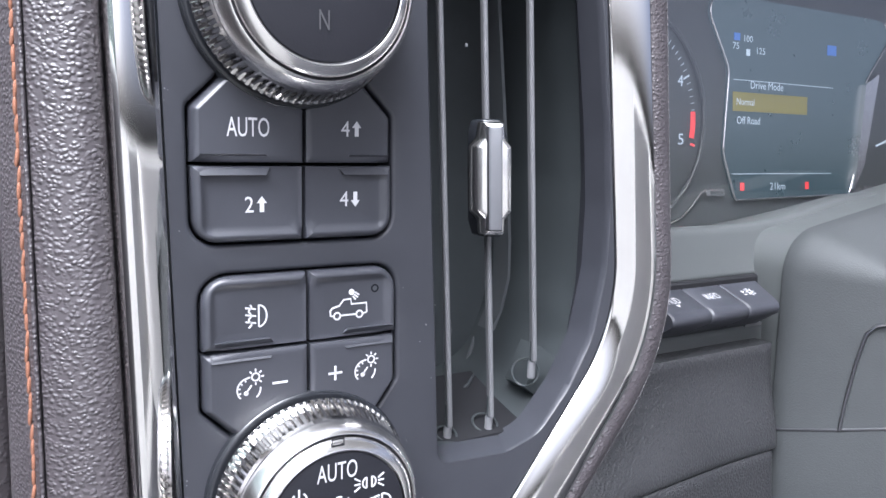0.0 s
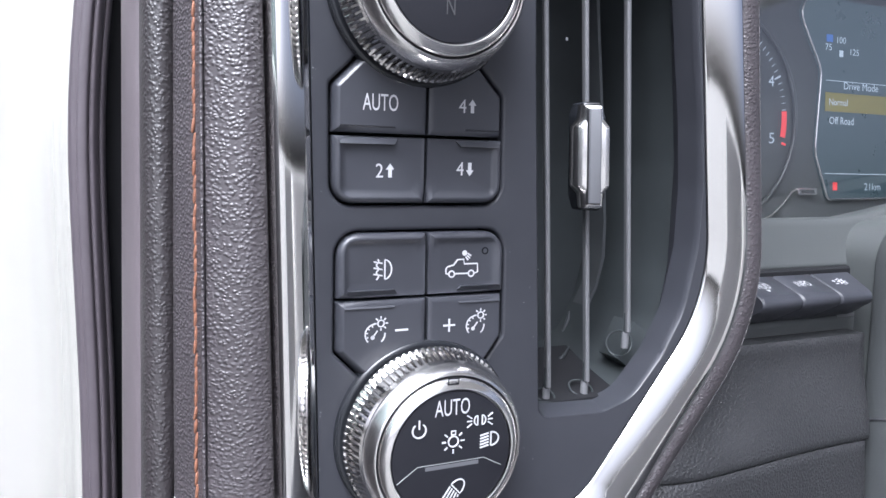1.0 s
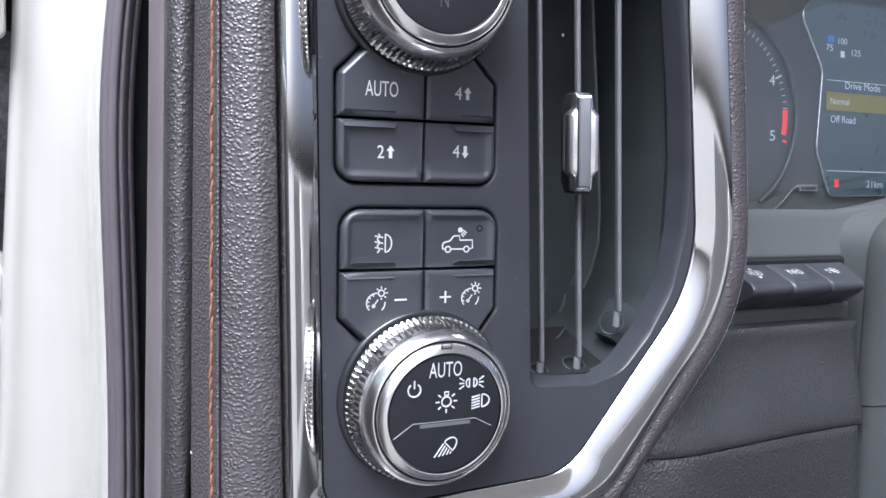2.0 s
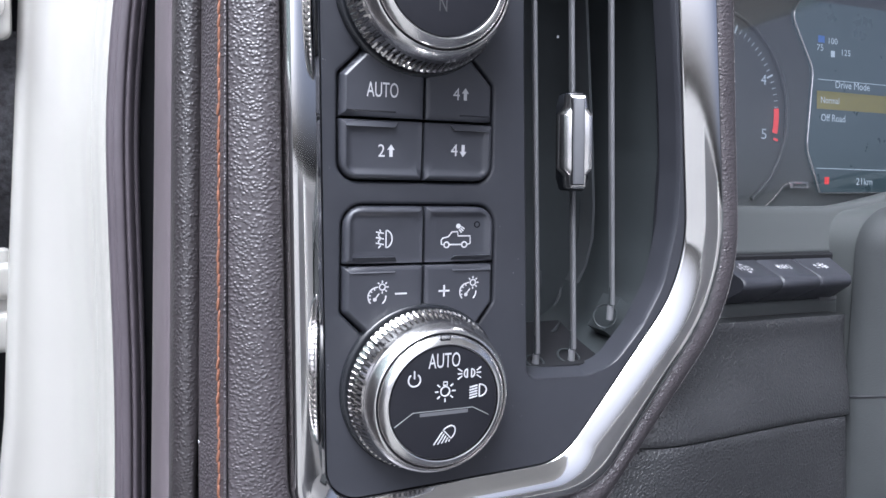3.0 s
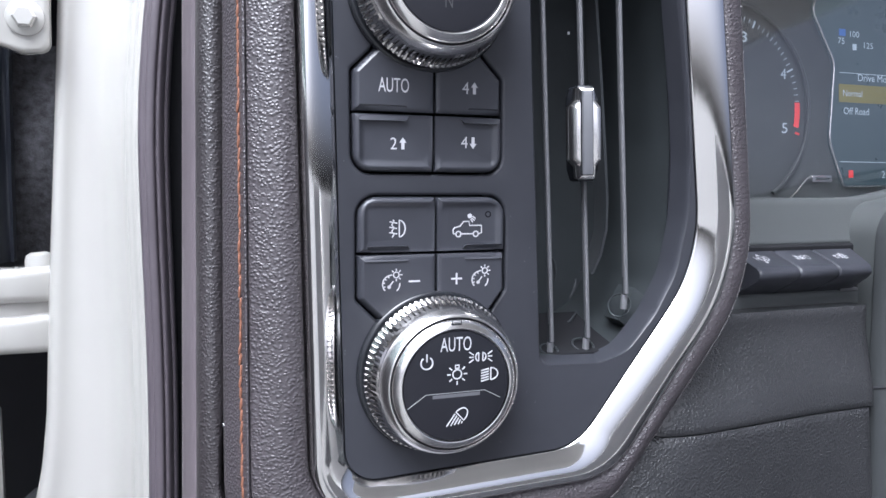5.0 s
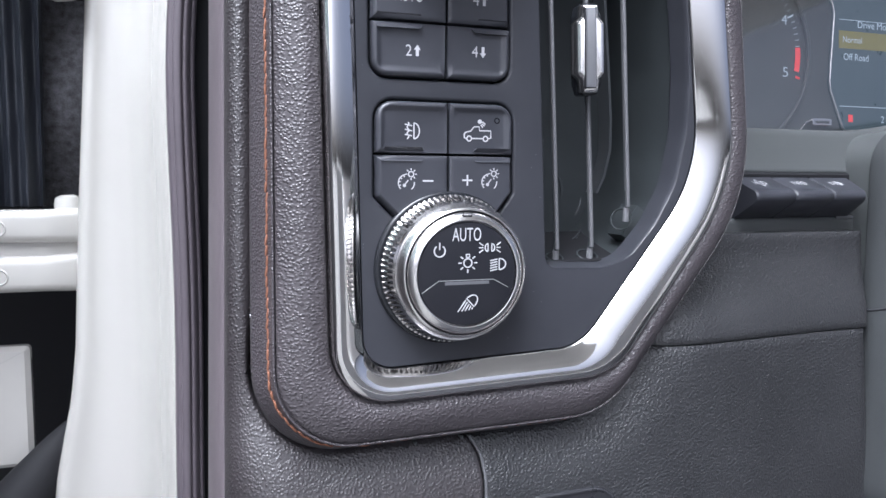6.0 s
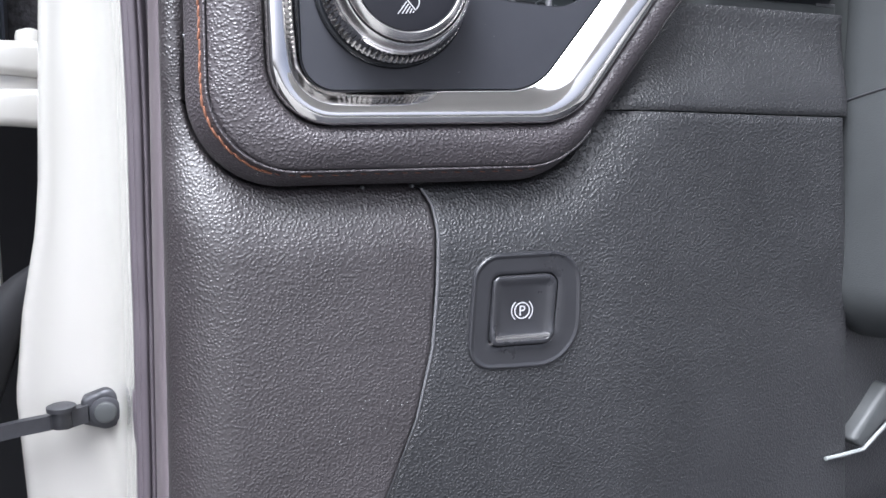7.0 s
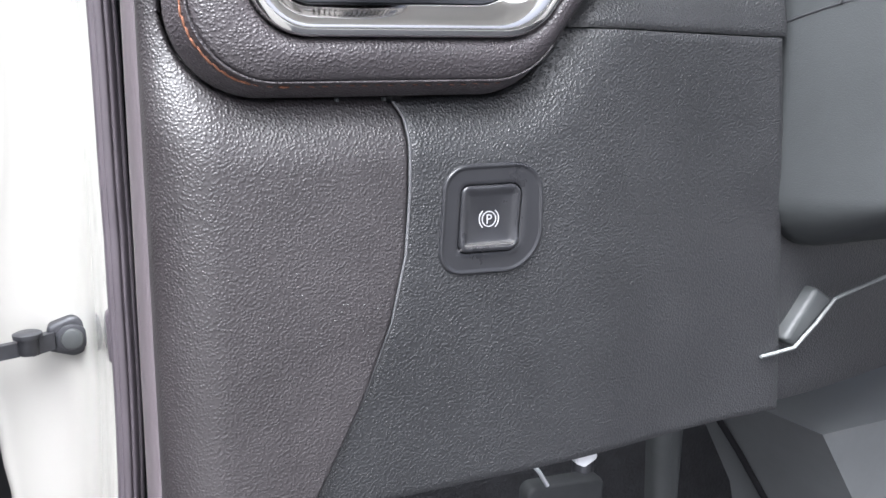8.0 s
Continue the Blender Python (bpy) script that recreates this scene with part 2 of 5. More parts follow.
def inset(ring, d):
    """A closed outline moved inwards by d."""
    p = np.array([q[:2] for q in ring], float)
    area = np.sum(p[:, 0] * np.roll(p[:, 1], -1) - np.roll(p[:, 0], -1) * p[:, 1])
    e = np.roll(p, -1, 0) - p
    ln = np.linalg.norm(e, axis=1)
    for i in range(len(e)):
        if ln[i] < 1e-8:
            e[i] = e[i - 1] if ln[i - 1] > 1e-8 else e[i]
    for i in range(2 * len(e)):
        i = i % len(e)
        if np.linalg.norm(e[i]) < 1e-8:
            e[i] = e[(i - 1) % len(e)]
    e = e / np.maximum(np.linalg.norm(e, axis=1, keepdims=True), 1e-12)
    nrm = np.stack([-e[:, 1], e[:, 0]], 1) * (1 if area > 0 else -1)
    nn = nrm + np.roll(nrm, 1, 0)
    ln = np.maximum((nn**2).sum(1, keepdims=True) / 2, 0.5)
    return [tuple(q) for q in p + d * nn / ln]


def inset_poly(verts, d):
    """A polygon of (x, z, radius) with every side moved inwards by d."""
    p = [Vector(v[:2]) for v in verts]
    k = len(p)
    area = sum(p[i].x * p[(i + 1) % k].y - p[(i + 1) % k].x * p[i].y for i in range(k))
    s = 1 if area > 0 else -1
    out = []
    for i in range(k):
        a, b = (p[i] - p[i - 1]).normalized(), (p[(i + 1) % k] - p[i]).normalized()
        na, nb = Vector((-a.y, a.x)) * s, Vector((-b.y, b.x)) * s
        q = p[i] + (na + nb) * (d / max(1 + na.dot(nb), 0.3))
        out.append((q.x, q.y, max(verts[i][2] - d, verts[i][2] * 0.25, 0.0001)))
    return out


def slab(poly, front, back, bevel=0.0006, steps=3, n=4, m=2, slope=0.0, cx=0.0):
    """As prism, from a polygon with corner radii; slope turns it to one side about x = cx."""
    rings = [rounded(poly, n, m)]
    ys = [back]
    for i in range(steps + 1):
        w = math.pi / 2 * i / steps
        rings.append(rounded(inset_poly(poly, bevel * (1 - math.cos(w))), n, m))
        ys.append(front + bevel * (1 - math.sin(w)))
    return loft([[(x, y - slope * (x - cx), z) for x, z, *_ in r] for r, y in zip(rings, ys)], True, True, True)


def prism(outline, front, back, bevel=0.0006, steps=3, dish=0.0):
    """A solid from an outline in x and z between two depths, its front edge rounded."""
    rings = [[(x, back, z) for x, z, *_ in outline]]
    for i in range(steps + 1):
        w = math.pi / 2 * i / steps
        ins = inset(outline, bevel * (1 - math.cos(w)))
        y = front + bevel * (1 - math.sin(w))
        rings.append([(x, y, z) for x, z in ins])
    if dish:
        rings.append([(x, front + dish, z) for x, z in inset(outline, bevel * 2.2)])
    return loft(rings, True, True, True)


def lathe(profile, cx, cz, n=64, cap0=True, cap1=True, teeth=0, tooth=0.0, toothed=()):
    rings = []
    for k, (r, y) in enumerate(profile):
        ring = []
        for i in range(n):
            w = 2 * math.pi * i / n
            rr = r
            if k in toothed:
                ph = (i * teeth / n) % 1.0
                rr = r - tooth * (1 if 0.45 < ph < 0.95 else 0)
            ring.append((cx + rr * math.cos(w), y, cz + rr * math.sin(w)))
        rings.append(ring)
    return loft(rings, True, cap0, cap1)


def tube(path, r, n=8, closed=False):
    path = [Vector(p) for p in path]
    rings = []
    k = len(path)
    for i, p in enumerate(path):
        t = (path[(i + 1) % k] - path[i - 1]) if closed else (path[min(i + 1, k - 1)] - path[max(i - 1, 0)])
        t.normalize()
        a = t.cross(Vector((0, 1, 0)))
        if a.length < 1e-3:
            a = t.cross(Vector((1, 0, 0)))
        a.normalize()
        b = t.cross(a)
        rr = r[i] if isinstance(r, (list, tuple)) else r
        rings.append([tuple(p + rr * (math.cos(2 * math.pi * q / n) * a + math.sin(2 * math.pi * q / n) * b)) for q in range(n)])
    if closed:
        rings.append(rings[0])
    return loft(rings, True, not closed, not closed)


def box(x0, x1, y0, y1, z0, z1, bevel=0.002):
    o = rounded([(x0, z0, bevel), (x1, z0, bevel), (x1, z1, bevel), (x0, z1, bevel)], 3, 1)
    rings = [[(x, y1, z) for x, z in inset(o, bevel)], [(x, y1 - bevel, z) for x, z, in o], [(x, y0 + bevel, z) for x, z in o], [(x, y0, z) for x, z in inset(o, bevel)]]
    return loft(rings, True, True, True)


# flat marks: strokes and filled shapes in millimetres, laid on a frame (origin, right, up, outwards)
def ribbon(pts, w, closed=False):
    pts = [Vector(p) for p in pts]
    k = len(pts)
    left, right = [], []
    for i, p in enumerate(pts):
        a = pts[(i - 1) % k] if closed or i else p
        b = pts[(i + 1) % k] if closed or i < k - 1 else p
        t = (b - a)
        t = t / max(t.length, 1e-9)
        nrm = Vector((-t.y, t.x))
        left.append(p + nrm * w / 2)
        right.append(p - nrm * w / 2)
    v = left + right
    f = [(i, (i + 1) % k, k + (i + 1) % k, k + i) for i in range(k if closed else k - 1)]
    return [tuple(q) for q in v], f


def arc(cx, cy, r, a0, a1, n=14, ry=None):
    ry = ry or r
    return [(cx + r * math.cos(radians(a0 + (a1 - a0) * i / n)), cy + ry * math.sin(radians(a0 + (a1 - a0) * i / n))) for i in range(n + 1)]


def mark(name, strokes, fills, origin, parent, material="print", w=0.36, scale=0.001, right=(1, 0, 0), up=(0, 0, 1), lift=0.00012, label=""):
    vs, fs = [], []
    for s in strokes:
        closed = s[0] == s[-1]
        v, f = ribbon(s[:-1] if closed else s, w, closed)
        vs, fs = join((vs, fs), (v, f))
    for s in fills:
        vs, fs = join((vs, fs), (s, [tuple(range(len(s)))]))
    o, r, u = Vector(origin), Vector(right), Vector(up)
    out = r.cross(u)
    k = len(vs)
    top = [o + (float(p[0]) * r + float(p[1]) * u) * scale + out * lift for p in vs]
    low = [q - out * lift * 1.6 for q in top]
    sides = []
    count = {}
    for q in fs:
        for i in range(len(q)):
            e = (q[i], q[(i + 1) % len(q)])
            count[tuple(sorted(e))] = count.get(tuple(sorted(e)), 0) + 1
    for (a, b), c in count.items():
        if c == 1:
            sides.append((a, b, b + k, a + k))
    me = mesh_of(name, top + low, fs + sides, M[material], 20)
    return part(name, me, parent, label)


def letters(name, body, origin, height, width, parent, material="print", right=(1, 0, 0), up=(0, 0, 1), lift=0.00012, bold=0.0):
    cu = bpy.data.curves.new(name, "FONT")
    cu.body, cu.align_x, cu.resolution_u = body, "CENTER", 3
    cu.offset = bold
    ob = bpy.data.objects.new(name, cu)
    scene.collection.objects.link(ob)
    me = bpy.data.meshes.new_from_object(ob.evaluated_get(bpy.context.evaluated_depsgraph_get()))
    bpy.data.objects.remove(ob)
    co = np.array([v.co[:2] for v in me.vertices])
    lo, hi = co.min(0), co.max(0)
    o, r, u = Vector(origin), Vector(right), Vector(up)
    out = r.cross(u)
    verts = []
    for x, y in (co - (lo + hi) / 2) / (hi - lo):
        verts.append(o + float(x) * width * r + float(y) * height * u + out * lift)
    faces = [tuple(p.vertices) for p in me.polygons]
    k = len(verts)
    bpy.data.meshes.remove(me)
    made = bpy.data.meshes.new(name)
    made.from_pydata([tuple(v) for v in verts], [], faces)
    finish(made, M[material])
    return part(name, made, parent)


# ---- outlines of the driver's side panel: x, z, corner radius, depth of the outer edge ----
PANEL_IN = [(-0.0365, 1.500, 0.015, 0.0), (-0.0307, 1.2597, 0.0115, 0.0), (0.0555, 1.2628, 0.022, 0.0), (0.1073, 1.3296, 0.058, 0.0), (0.0883, 1.500, 0.020, 0.0)]
CHROME_OUT = [(-0.0471, 1.512, 0.020, 0.0), (-0.0418, 1.2480, 0.021, 0.0), (0.0700, 1.2508, 0.028, 0.0), (0.1239, 1.3255, 0.068, 0.0), (0.1008, 1.512, 0.028, 0.0)]
PAD_OUT = [(-0.0640, 1.530, 0.034, 0.037), (-0.0682, 1.2268, 0.031, 0.0262), (0.0690, 1.2296, 0.036, 0.0240), (0.1360, 1.3200, 0.072, 0.018), (0.1128, 1.530, 0.036, 0.018)]
r_in, r_chrome, r_pad = rounded(PANEL_IN, 12, 14), rounded(CHROME_OUT, 12, 14), rounded(PAD_OUT, 12, 14)
PLATE_Y = 0.0125


def side_depth(z):
    """Depth of the pad's outer edge beside the door: shallow at the foot, deeper above."""
    f = min(max((z - 1.240) / 0.055, 0.0), 1.0)
    return 0.0262 + 0.0053 * f * f * (3 - 2 * f) + 0.02 * max(z - 1.30, 0.0)


r_pad = [(x, z, side_depth(z) if x < -0.03 and z < 1.50 else d) for x, z, d in r_pad]


def between(a, b, f, y):
    return [(p[0] + (q[0] - p[0]) * f, y if not callable(y) else y(p, q), p[1] + (q[1] - p[1]) * f) for p, q in zip(a, b)]


# chrome surround
chrome_trim = thing("chrome_trim", "polished chrome frame around the driver's side control panel", "trim")
prof = [(0.0, 0.0180), (0.0, 0.0124), (0.015, 0.0120), (0.04, 0.0118), (0.10, 0.01125), (0.18, 0.01057), (0.26, 0.00993), (0.34, 0.00934), (0.42, 0.00882), (0.50, 0.00839), (0.58, 0.00806), (0.65, 0.00788), (0.71, 0.00780), (0.76, 0.00783), (0.81, 0.00795), (0.86, 0.00819), (0.90, 0.00851), (0.94, 0.00897), (0.97, 0.00950), (0.99, 0.0106), (1.0, 0.0125), (1.0, 0.0180)]
part("frame", mesh_of("chrome_frame", *loft([between(r_in, r_chrome, f, y) for f, y in prof]), M["chrome"], 60), chrome_trim)


# padded surround with a welt and a row of stitches
def pad_y(h):
    return lambda p, q: 0.0100 + h * (q[2] - 0.0100)


dash_pad = thing("dash_pad", "black leather-wrapped pad round the chrome frame, with orange stitching", "dashboard trim")
pad_prof = [(0.005, 0.6), (0.005, 0.25), (0.030, 0.14), (0.070, 0.07), (0.13, 0.025), (0.20, 0.004), (0.271, 0.0), (0.35, 0.012), (0.44, 0.042), (0.54, 0.092), (0.625, 0.145), (0.685, 0.190), (0.708, 0.225), (0.714, 0.3), (0.722, 0.305), (0.732, 0.245), (0.745, 0.232), (0.758, 0.25), (0.766, 0.33), (0.817, 0.45), (0.878, 0.61), (0.939, 0.79), (0.977, 0.92), (1.0, 1.02), (0.989, 1.25), (0.924, 1.6)]
part("cover", mesh_of("pad_cover", *loft([between(r_chrome, r_pad, f, pad_y(h)) for f, h in pad_prof]), M["leather"], 60), dash_pad)

for x, y, z, r in ((-0.0581, 0.0138, 1.3418, 0.0007), (-0.0675, 0.0305, 1.2784, 0.0005), (-0.0666, 0.0300, 1.2772, 0.0004)):
    part("lint", mesh_of("lint", *tube([(x, y, z - r), (x + r * 0.4, y - 0.0003, z), (x - r * 0.2, y, z + r)], [r * 0.4, r * 0.6, r * 0.3], 6), M["print"], 60), dash_pad)

for x, z in ((-0.0075, 1.2268), (0.0113, 1.2272)):
    part("tab", mesh_of("pad_tab", *box(x - 0.0005, x + 0.0005, 0.0238, 0.0275, z - 0.0006, z + 0.0008, 0.0003), M["lever"]), dash_pad, "small grey tab under the edge")

cord = []
for p in between(r_chrome, r_pad, 0.748, pad_y(0.243)):
    if (p[0] > 0.05 and p[2] > 1.25) or p[2] > 1.50:
        continue
    if not cord or (Vector(p) - Vector(cord[-1])).length > 4e-4:
        cord.append(p)
part("piping", mesh_of("pad_piping", *tube(cord, 0.0005, 8), M["leather"], 60), dash_pad, "thin leather piping beside the stitches")

# ---- control plate with its openings ----
KNOB_TOP, KNOB_LOW = (-0.0026, 1.4215), (0.0006, 1.2958)
UP_BLOCK = [(-0.0283, 1.3617, 0.0062), (0.0240, 1.3617, 0.0062), (0.0234, 1.3935, 0.002), (0.0149, 1.4024, 0.001), (0.0080, 1.4105, 0.0), (-0.0140, 1.4105, 0.0), (-0.0201, 1.4026, 0.001), (-0.0286, 1.3943, 0.002)]
LOW_BLOCK = [(-0.0269, 1.3209, 0.002), (-0.0200, 1.3140, 0.001), (-0.0130, 1.3070, 0.0), (0.0120, 1.3070, 0.0), (0.0194, 1.3135, 0.001), (0.0258, 1.3222, 0.002), (0.0254, 1.3548, 0.0068), (-0.0268, 1.3548, 0.0068)]
VENT = [(0.0413, 1.2955, 0.004, 0.0225), (0.0680, 1.2945, 0.012, 0.024), (0.0830, 1.2950, 0.014, 0.030), (0.0960, 1.3020, 0.02, 0.034), (0.1040, 1.3180, 0.025, 0.035), (0.1085, 1.3370, 0.04, 0.036), (0.1088, 1.3745, 0.05, 0.036), (0.1065, 1.3980, 0.05, 0.036), (0.1045, 1.4170, 0.05, 0.036), (0.0990, 1.4660, 0.008, 0.036), (0.0325, 1.4695, 0.006, 0.0225)]
VENT_RIM = [(0.0398, 1.2941, 0.005), (0.0645, 1.2932, 0.013), (0.0768, 1.2970, 0.016), (0.0882, 1.3100, 0.022), (0.0968, 1.3250, 0.028), (0.1012, 1.3466, 0.04), (0.1016, 1.3675, 0.05), (0.0997, 1.3900, 0.05), (0.0945, 1.4279, 0.05), (0.0885, 1.4685, 0.010), (0.0308, 1.4712, 0.007)]
r_up, r_low, r_vent, r_rim = rounded(UP_BLOCK, 6, 4), rounded(LOW_BLOCK, 6, 4), rounded(VENT, 8, 8), rounded(VENT_RIM, 8, 8)


def holed(outer, holes, y, rims, depth):
    """A plate in x and z with openings; each opening has a rounded lip and a wall."""
    bm = bmesh.new()
    loops = []
    for ring in (outer, *[inset(h, -rim) for h, rim in zip(holes, rims)]):
        pts = []
        for q in ring:
            if not pts or (Vector(q[:2]) - Vector(pts[-1])).length > 1e-5:
                pts.append(q[:2])
        if (Vector(pts[0]) - Vector(pts[-1])).length < 1e-5:
            pts.pop()
        vs = [bm.verts.new((x, y, z)) for x, z in pts]
        es = [bm.edges.new((vs[i - 1], vs[i])) for i in range(len(vs))]
        loops.append((vs, es))
    bmesh.ops.triangle_fill(bm, use_beauty=True, use_dissolve=False, edges=[e for _, es in loops for e in es], normal=(0, -1, 0))
    for f in bm.faces:
        f.normal_update()
        if f.normal.y > 0:
            f.normal_flip()
    for (vs, _), rim in zip(loops[1:], rims):
        ring = [v.co.copy() for v in vs]
        flat = [(c.x, c.z) for c in ring]
        prev = vs
        for ins, dy in ((rim * 0.3, rim * 0.05), (rim * 0.6, rim * 0.20), (rim * 0.85, rim * 0.48), (rim * 0.97, rim * 0.76), (rim, rim), (rim, max(depth, rim * 1.5))):
            cur = [bm.verts.new((x, y + dy, z)) for x, z in inset(flat, ins)]
            for i in range(len(cur)):
                bm.faces.new((prev[i - 1], prev[i], cur[i], cur[i - 1]))
            prev = cur
    back = [bm.verts.new((v.co.x, y + 0.006, v.co.z)) for v in loops[0][0]]
    v0 = loops[0][0]
    for i in range(len(v0)):
        bm.faces.new((v0[i - 1], v0[i], back[i], back[i - 1]))
    bmesh.ops.recalc_face_normals(bm, faces=bm.faces)
    me = bpy.data.meshes.new("plate")
    bm.to_mesh(me)
    bm.free()
    return me


control_panel = thing("control_panel", "satin black control panel plate inside the chrome frame", "control panel")
edge = inset(r_in, 0.0005)
part("faceplate", finish(holed(edge, [r_up, r_low, inset(r_rim, 0.0002)], PLATE_Y, (0.0012, 0.0012, 0.0006), 0.012), M["plate"], 40), control_panel)
for ring, nm in ((r_up, "backing"), (r_low, "backing")):
    part(nm, mesh_of(nm, *prism(inset(ring, -0.002), 0.0215, 0.0235, 0.0002, 1), M["black"]), control_panel)


# ---- push buttons ----
def smooth01(v):
    v = min(max(v, 0.0), 1.0)
    return v * v * (3 - 2 * v)


def outside(block_line, x, z, ins):
    """1 where a cap's edge lies on the outer line of its block, 0 at the joints between caps."""
    a, b = block_line, np.roll(block_line, -1, 0)
    ab = b - a
    t = np.clip(((np.array((x, z)) - a) * ab).sum(1) / np.maximum((ab**2).sum(1), 1e-12), 0, 1)
    d = np.sqrt((((a + ab * t[:, None]) - np.array((x, z))) ** 2).sum(1).min())
    return smooth01(1 - (d - ins - 0.0007) / 0.0009)


def push_button(block, block_line, outline, rims, face=0.0107, sink=0.0011):
    """One switch cap: a rounded cap whose inside is dished, with a raised lip on the sides named by rims."""
    def ring(d):
        return [q[:2] for q in rounded(inset_poly(outline, d), 5, 6)]

    rings = [[(x, 0.0205, z) for x, z in ring(0.0003)]]
    pts = np.array(ring(0.0))
    box_lo, box_hi = pts.min(0), pts.max(0)

    def amount(q):
        s = 0.0
        if "l" in rims:
            s = max(s, smooth01(1 - (q[0] - box_lo[0] - 0.0017) / 0.0022))
        if "r" in rims:
            s = max(s, smooth01(1 - (box_hi[0] - q[0] - 0.0017) / 0.0022))
        if "b" in rims:
            s = max(s, smooth01(1 - (q[1] - box_lo[1] - 0.0017) / 0.0022))
        if "t" in rims:
            s = max(s, smooth01(1 - (box_hi[1] - q[1] - 0.0017) / 0.0022))
        return s

    for ins, dy in ((0.0003, 0.0026), (0.0004, 0.0015), (0.0007, 0.0008), (0.0012, 0.00025), (0.0019, 0.0), (0.0021, 0.0)):
        fall = 0.0 if rims else 0.0015 * max(1 - ins / 0.0019, 0.0)
        rings.append([(x, face + dy * (1.0 if ins < 0.0004 else 0.3 + 0.7 * outside(block_line, x, z, ins)) + fall * outside(block_line, x, z, ins) + (sink * (1 - amount((x, z))) * (1 - dy / 0.0026) if rims else 0.0), z) for x, z in ring(ins)])
    if rims:
        for w in (0.0022, 0.0028, 0.0034, 0.0042):
            rings.append([(x, face + sink * (1 - amount((x, z))), z) for x, z in ring(w)])
    verts, faces = loft(rings, True, True, True)
    return part("push_button", mesh_of("push_button", verts, faces, M["button"], 50), block)


def lip(block, x0, x1, z0, z1, y0, y1, slant=0.0016):
    """A short finger ledge along a cap's edge; its free end is cut at a slant."""
    a, b = (x0, x1 - slant) if slant > 0 else (x0 - slant, x1)
    v = [(x0, y0, z1), (x1, y0, z1), (b, y1, z0), (a, y1, z0), (x0, 0.0125, z1), (x1, 0.0125, z1), (b, 0.0125, z0), (a, 0.0125, z0)]
    f = [(0, 1, 2, 3), (0, 3, 7, 4), (1, 5, 6, 2), (2, 6, 7, 3), (0, 4, 5, 1), (4, 7, 6, 5)]
    return part("finger_lip", mesh_of("finger_lip", v, f, M["button"], 20), block)


FACE = 0.0107
up_line, low_line = np.array([q[:2] for q in r_up]), np.array([q[:2] for q in r_low])
axle_switches = thing("button_block", "four black ride-height and drive buttons with pale grey marks", "buttons", "switch blocks")
b_auto = push_button(axle_switches, up_line, [(-0.0282, 1.3811, 0.0004), (-0.0011, 1.3811, 0.0004), (-0.0011, 1.4100, 0.0), (-0.0140, 1.4100, 0.0), (-0.0199, 1.4023, 0.0012), (-0.0281, 1.3941, 0.0022)], "")
b_4up = push_button(axle_switches, up_line, [(-0.0009, 1.3811, 0.0004), (0.0232, 1.3811, 0.0004), (0.0231, 1.3933, 0.0022), (0.0147, 1.4021, 0.0012), (0.0080, 1.4100, 0.0), (-0.0009, 1.4100, 0.0)], "")
b_2up = push_button(axle_switches, up_line, [(-0.0279, 1.3621, 0.0058), (-0.0011, 1.3621, 0.0004), (-0.0011, 1.3809, 0.0004), (-0.0281, 1.3809, 0.0004)], "lb")
b_4dn = push_button(axle_switches, up_line, [(-0.0009, 1.3621, 0.0004), (0.0236, 1.3621, 0.0058), (0.0233, 1.3809, 0.0004), (-0.0009, 1.3809, 0.0004)], "rb")
lamp_switches = thing("button_block", "four black lighting buttons with pale grey lamp symbols", "buttons", "switch blocks")
b_fog = push_button(lamp_switches, low_line, [(-0.0266, 1.3360, 0.0004), (-0.0001, 1.3360, 0.0004), (-0.0001, 1.3545, 0.0004), (-0.0265, 1.3545, 0.0065)], "lt")
b_bed = push_button(lamp_switches, low_line, [(0.0001, 1.3360, 0.0004), (0.0251, 1.3360, 0.0004), (0.0250, 1.3545, 0.0065), (0.0001, 1.3545, 0.0004)], "rt")
b_dim = push_button(lamp_switches, low_line, [(-0.0266, 1.3211, 0.0022), (-0.0198, 1.3143, 0.0012), (-0.0130, 1.3070, 0.0), (-0.0001, 1.3070, 0.0), (-0.0001, 1.3358, 0.0004), (-0.0266, 1.3358, 0.0004)], "")
b_bri = push_button(lamp_switches, low_line, [(0.0001, 1.3070, 0.0), (0.0120, 1.3070, 0.0), (0.0192, 1.3138, 0.0012), (0.0255, 1.3224, 0.0022), (0.0252, 1.3358, 0.0004), (0.0001, 1.3358, 0.0004)], "")

# finger ledges at the joints between the caps
lip(b_auto, -0.0262, -0.0092, 1.3834, 1.3816, 0.0121, 0.0103)
lip(b_4up, 0.0092, 0.0218, 1.3834, 1.3816, 0.0121, 0.0103, -0.0016)
lip(b_2up, -0.0262, -0.0092, 1.3785, 1.3805, 0.0119, 0.0103)
lip(b_4dn, 0.0078, 0.0216, 1.3785, 1.3805, 0.0119, 0.0103, -0.0016)
lip(b_fog, -0.0235, -0.0085, 1.3384, 1.3366, 0.0121, 0.0103)
lip(b_bed, 0.0090, 0.0235, 1.3384, 1.3366, 0.0121, 0.0103, -0.0016)
lip(b_dim, -0.0245, -0.0085, 1.3335, 1.3354, 0.0119, 0.0103)
lip(b_bri, 0.0085, 0.0236, 1.3335, 1.3354, 0.0119, 0.0103, -0.0016)

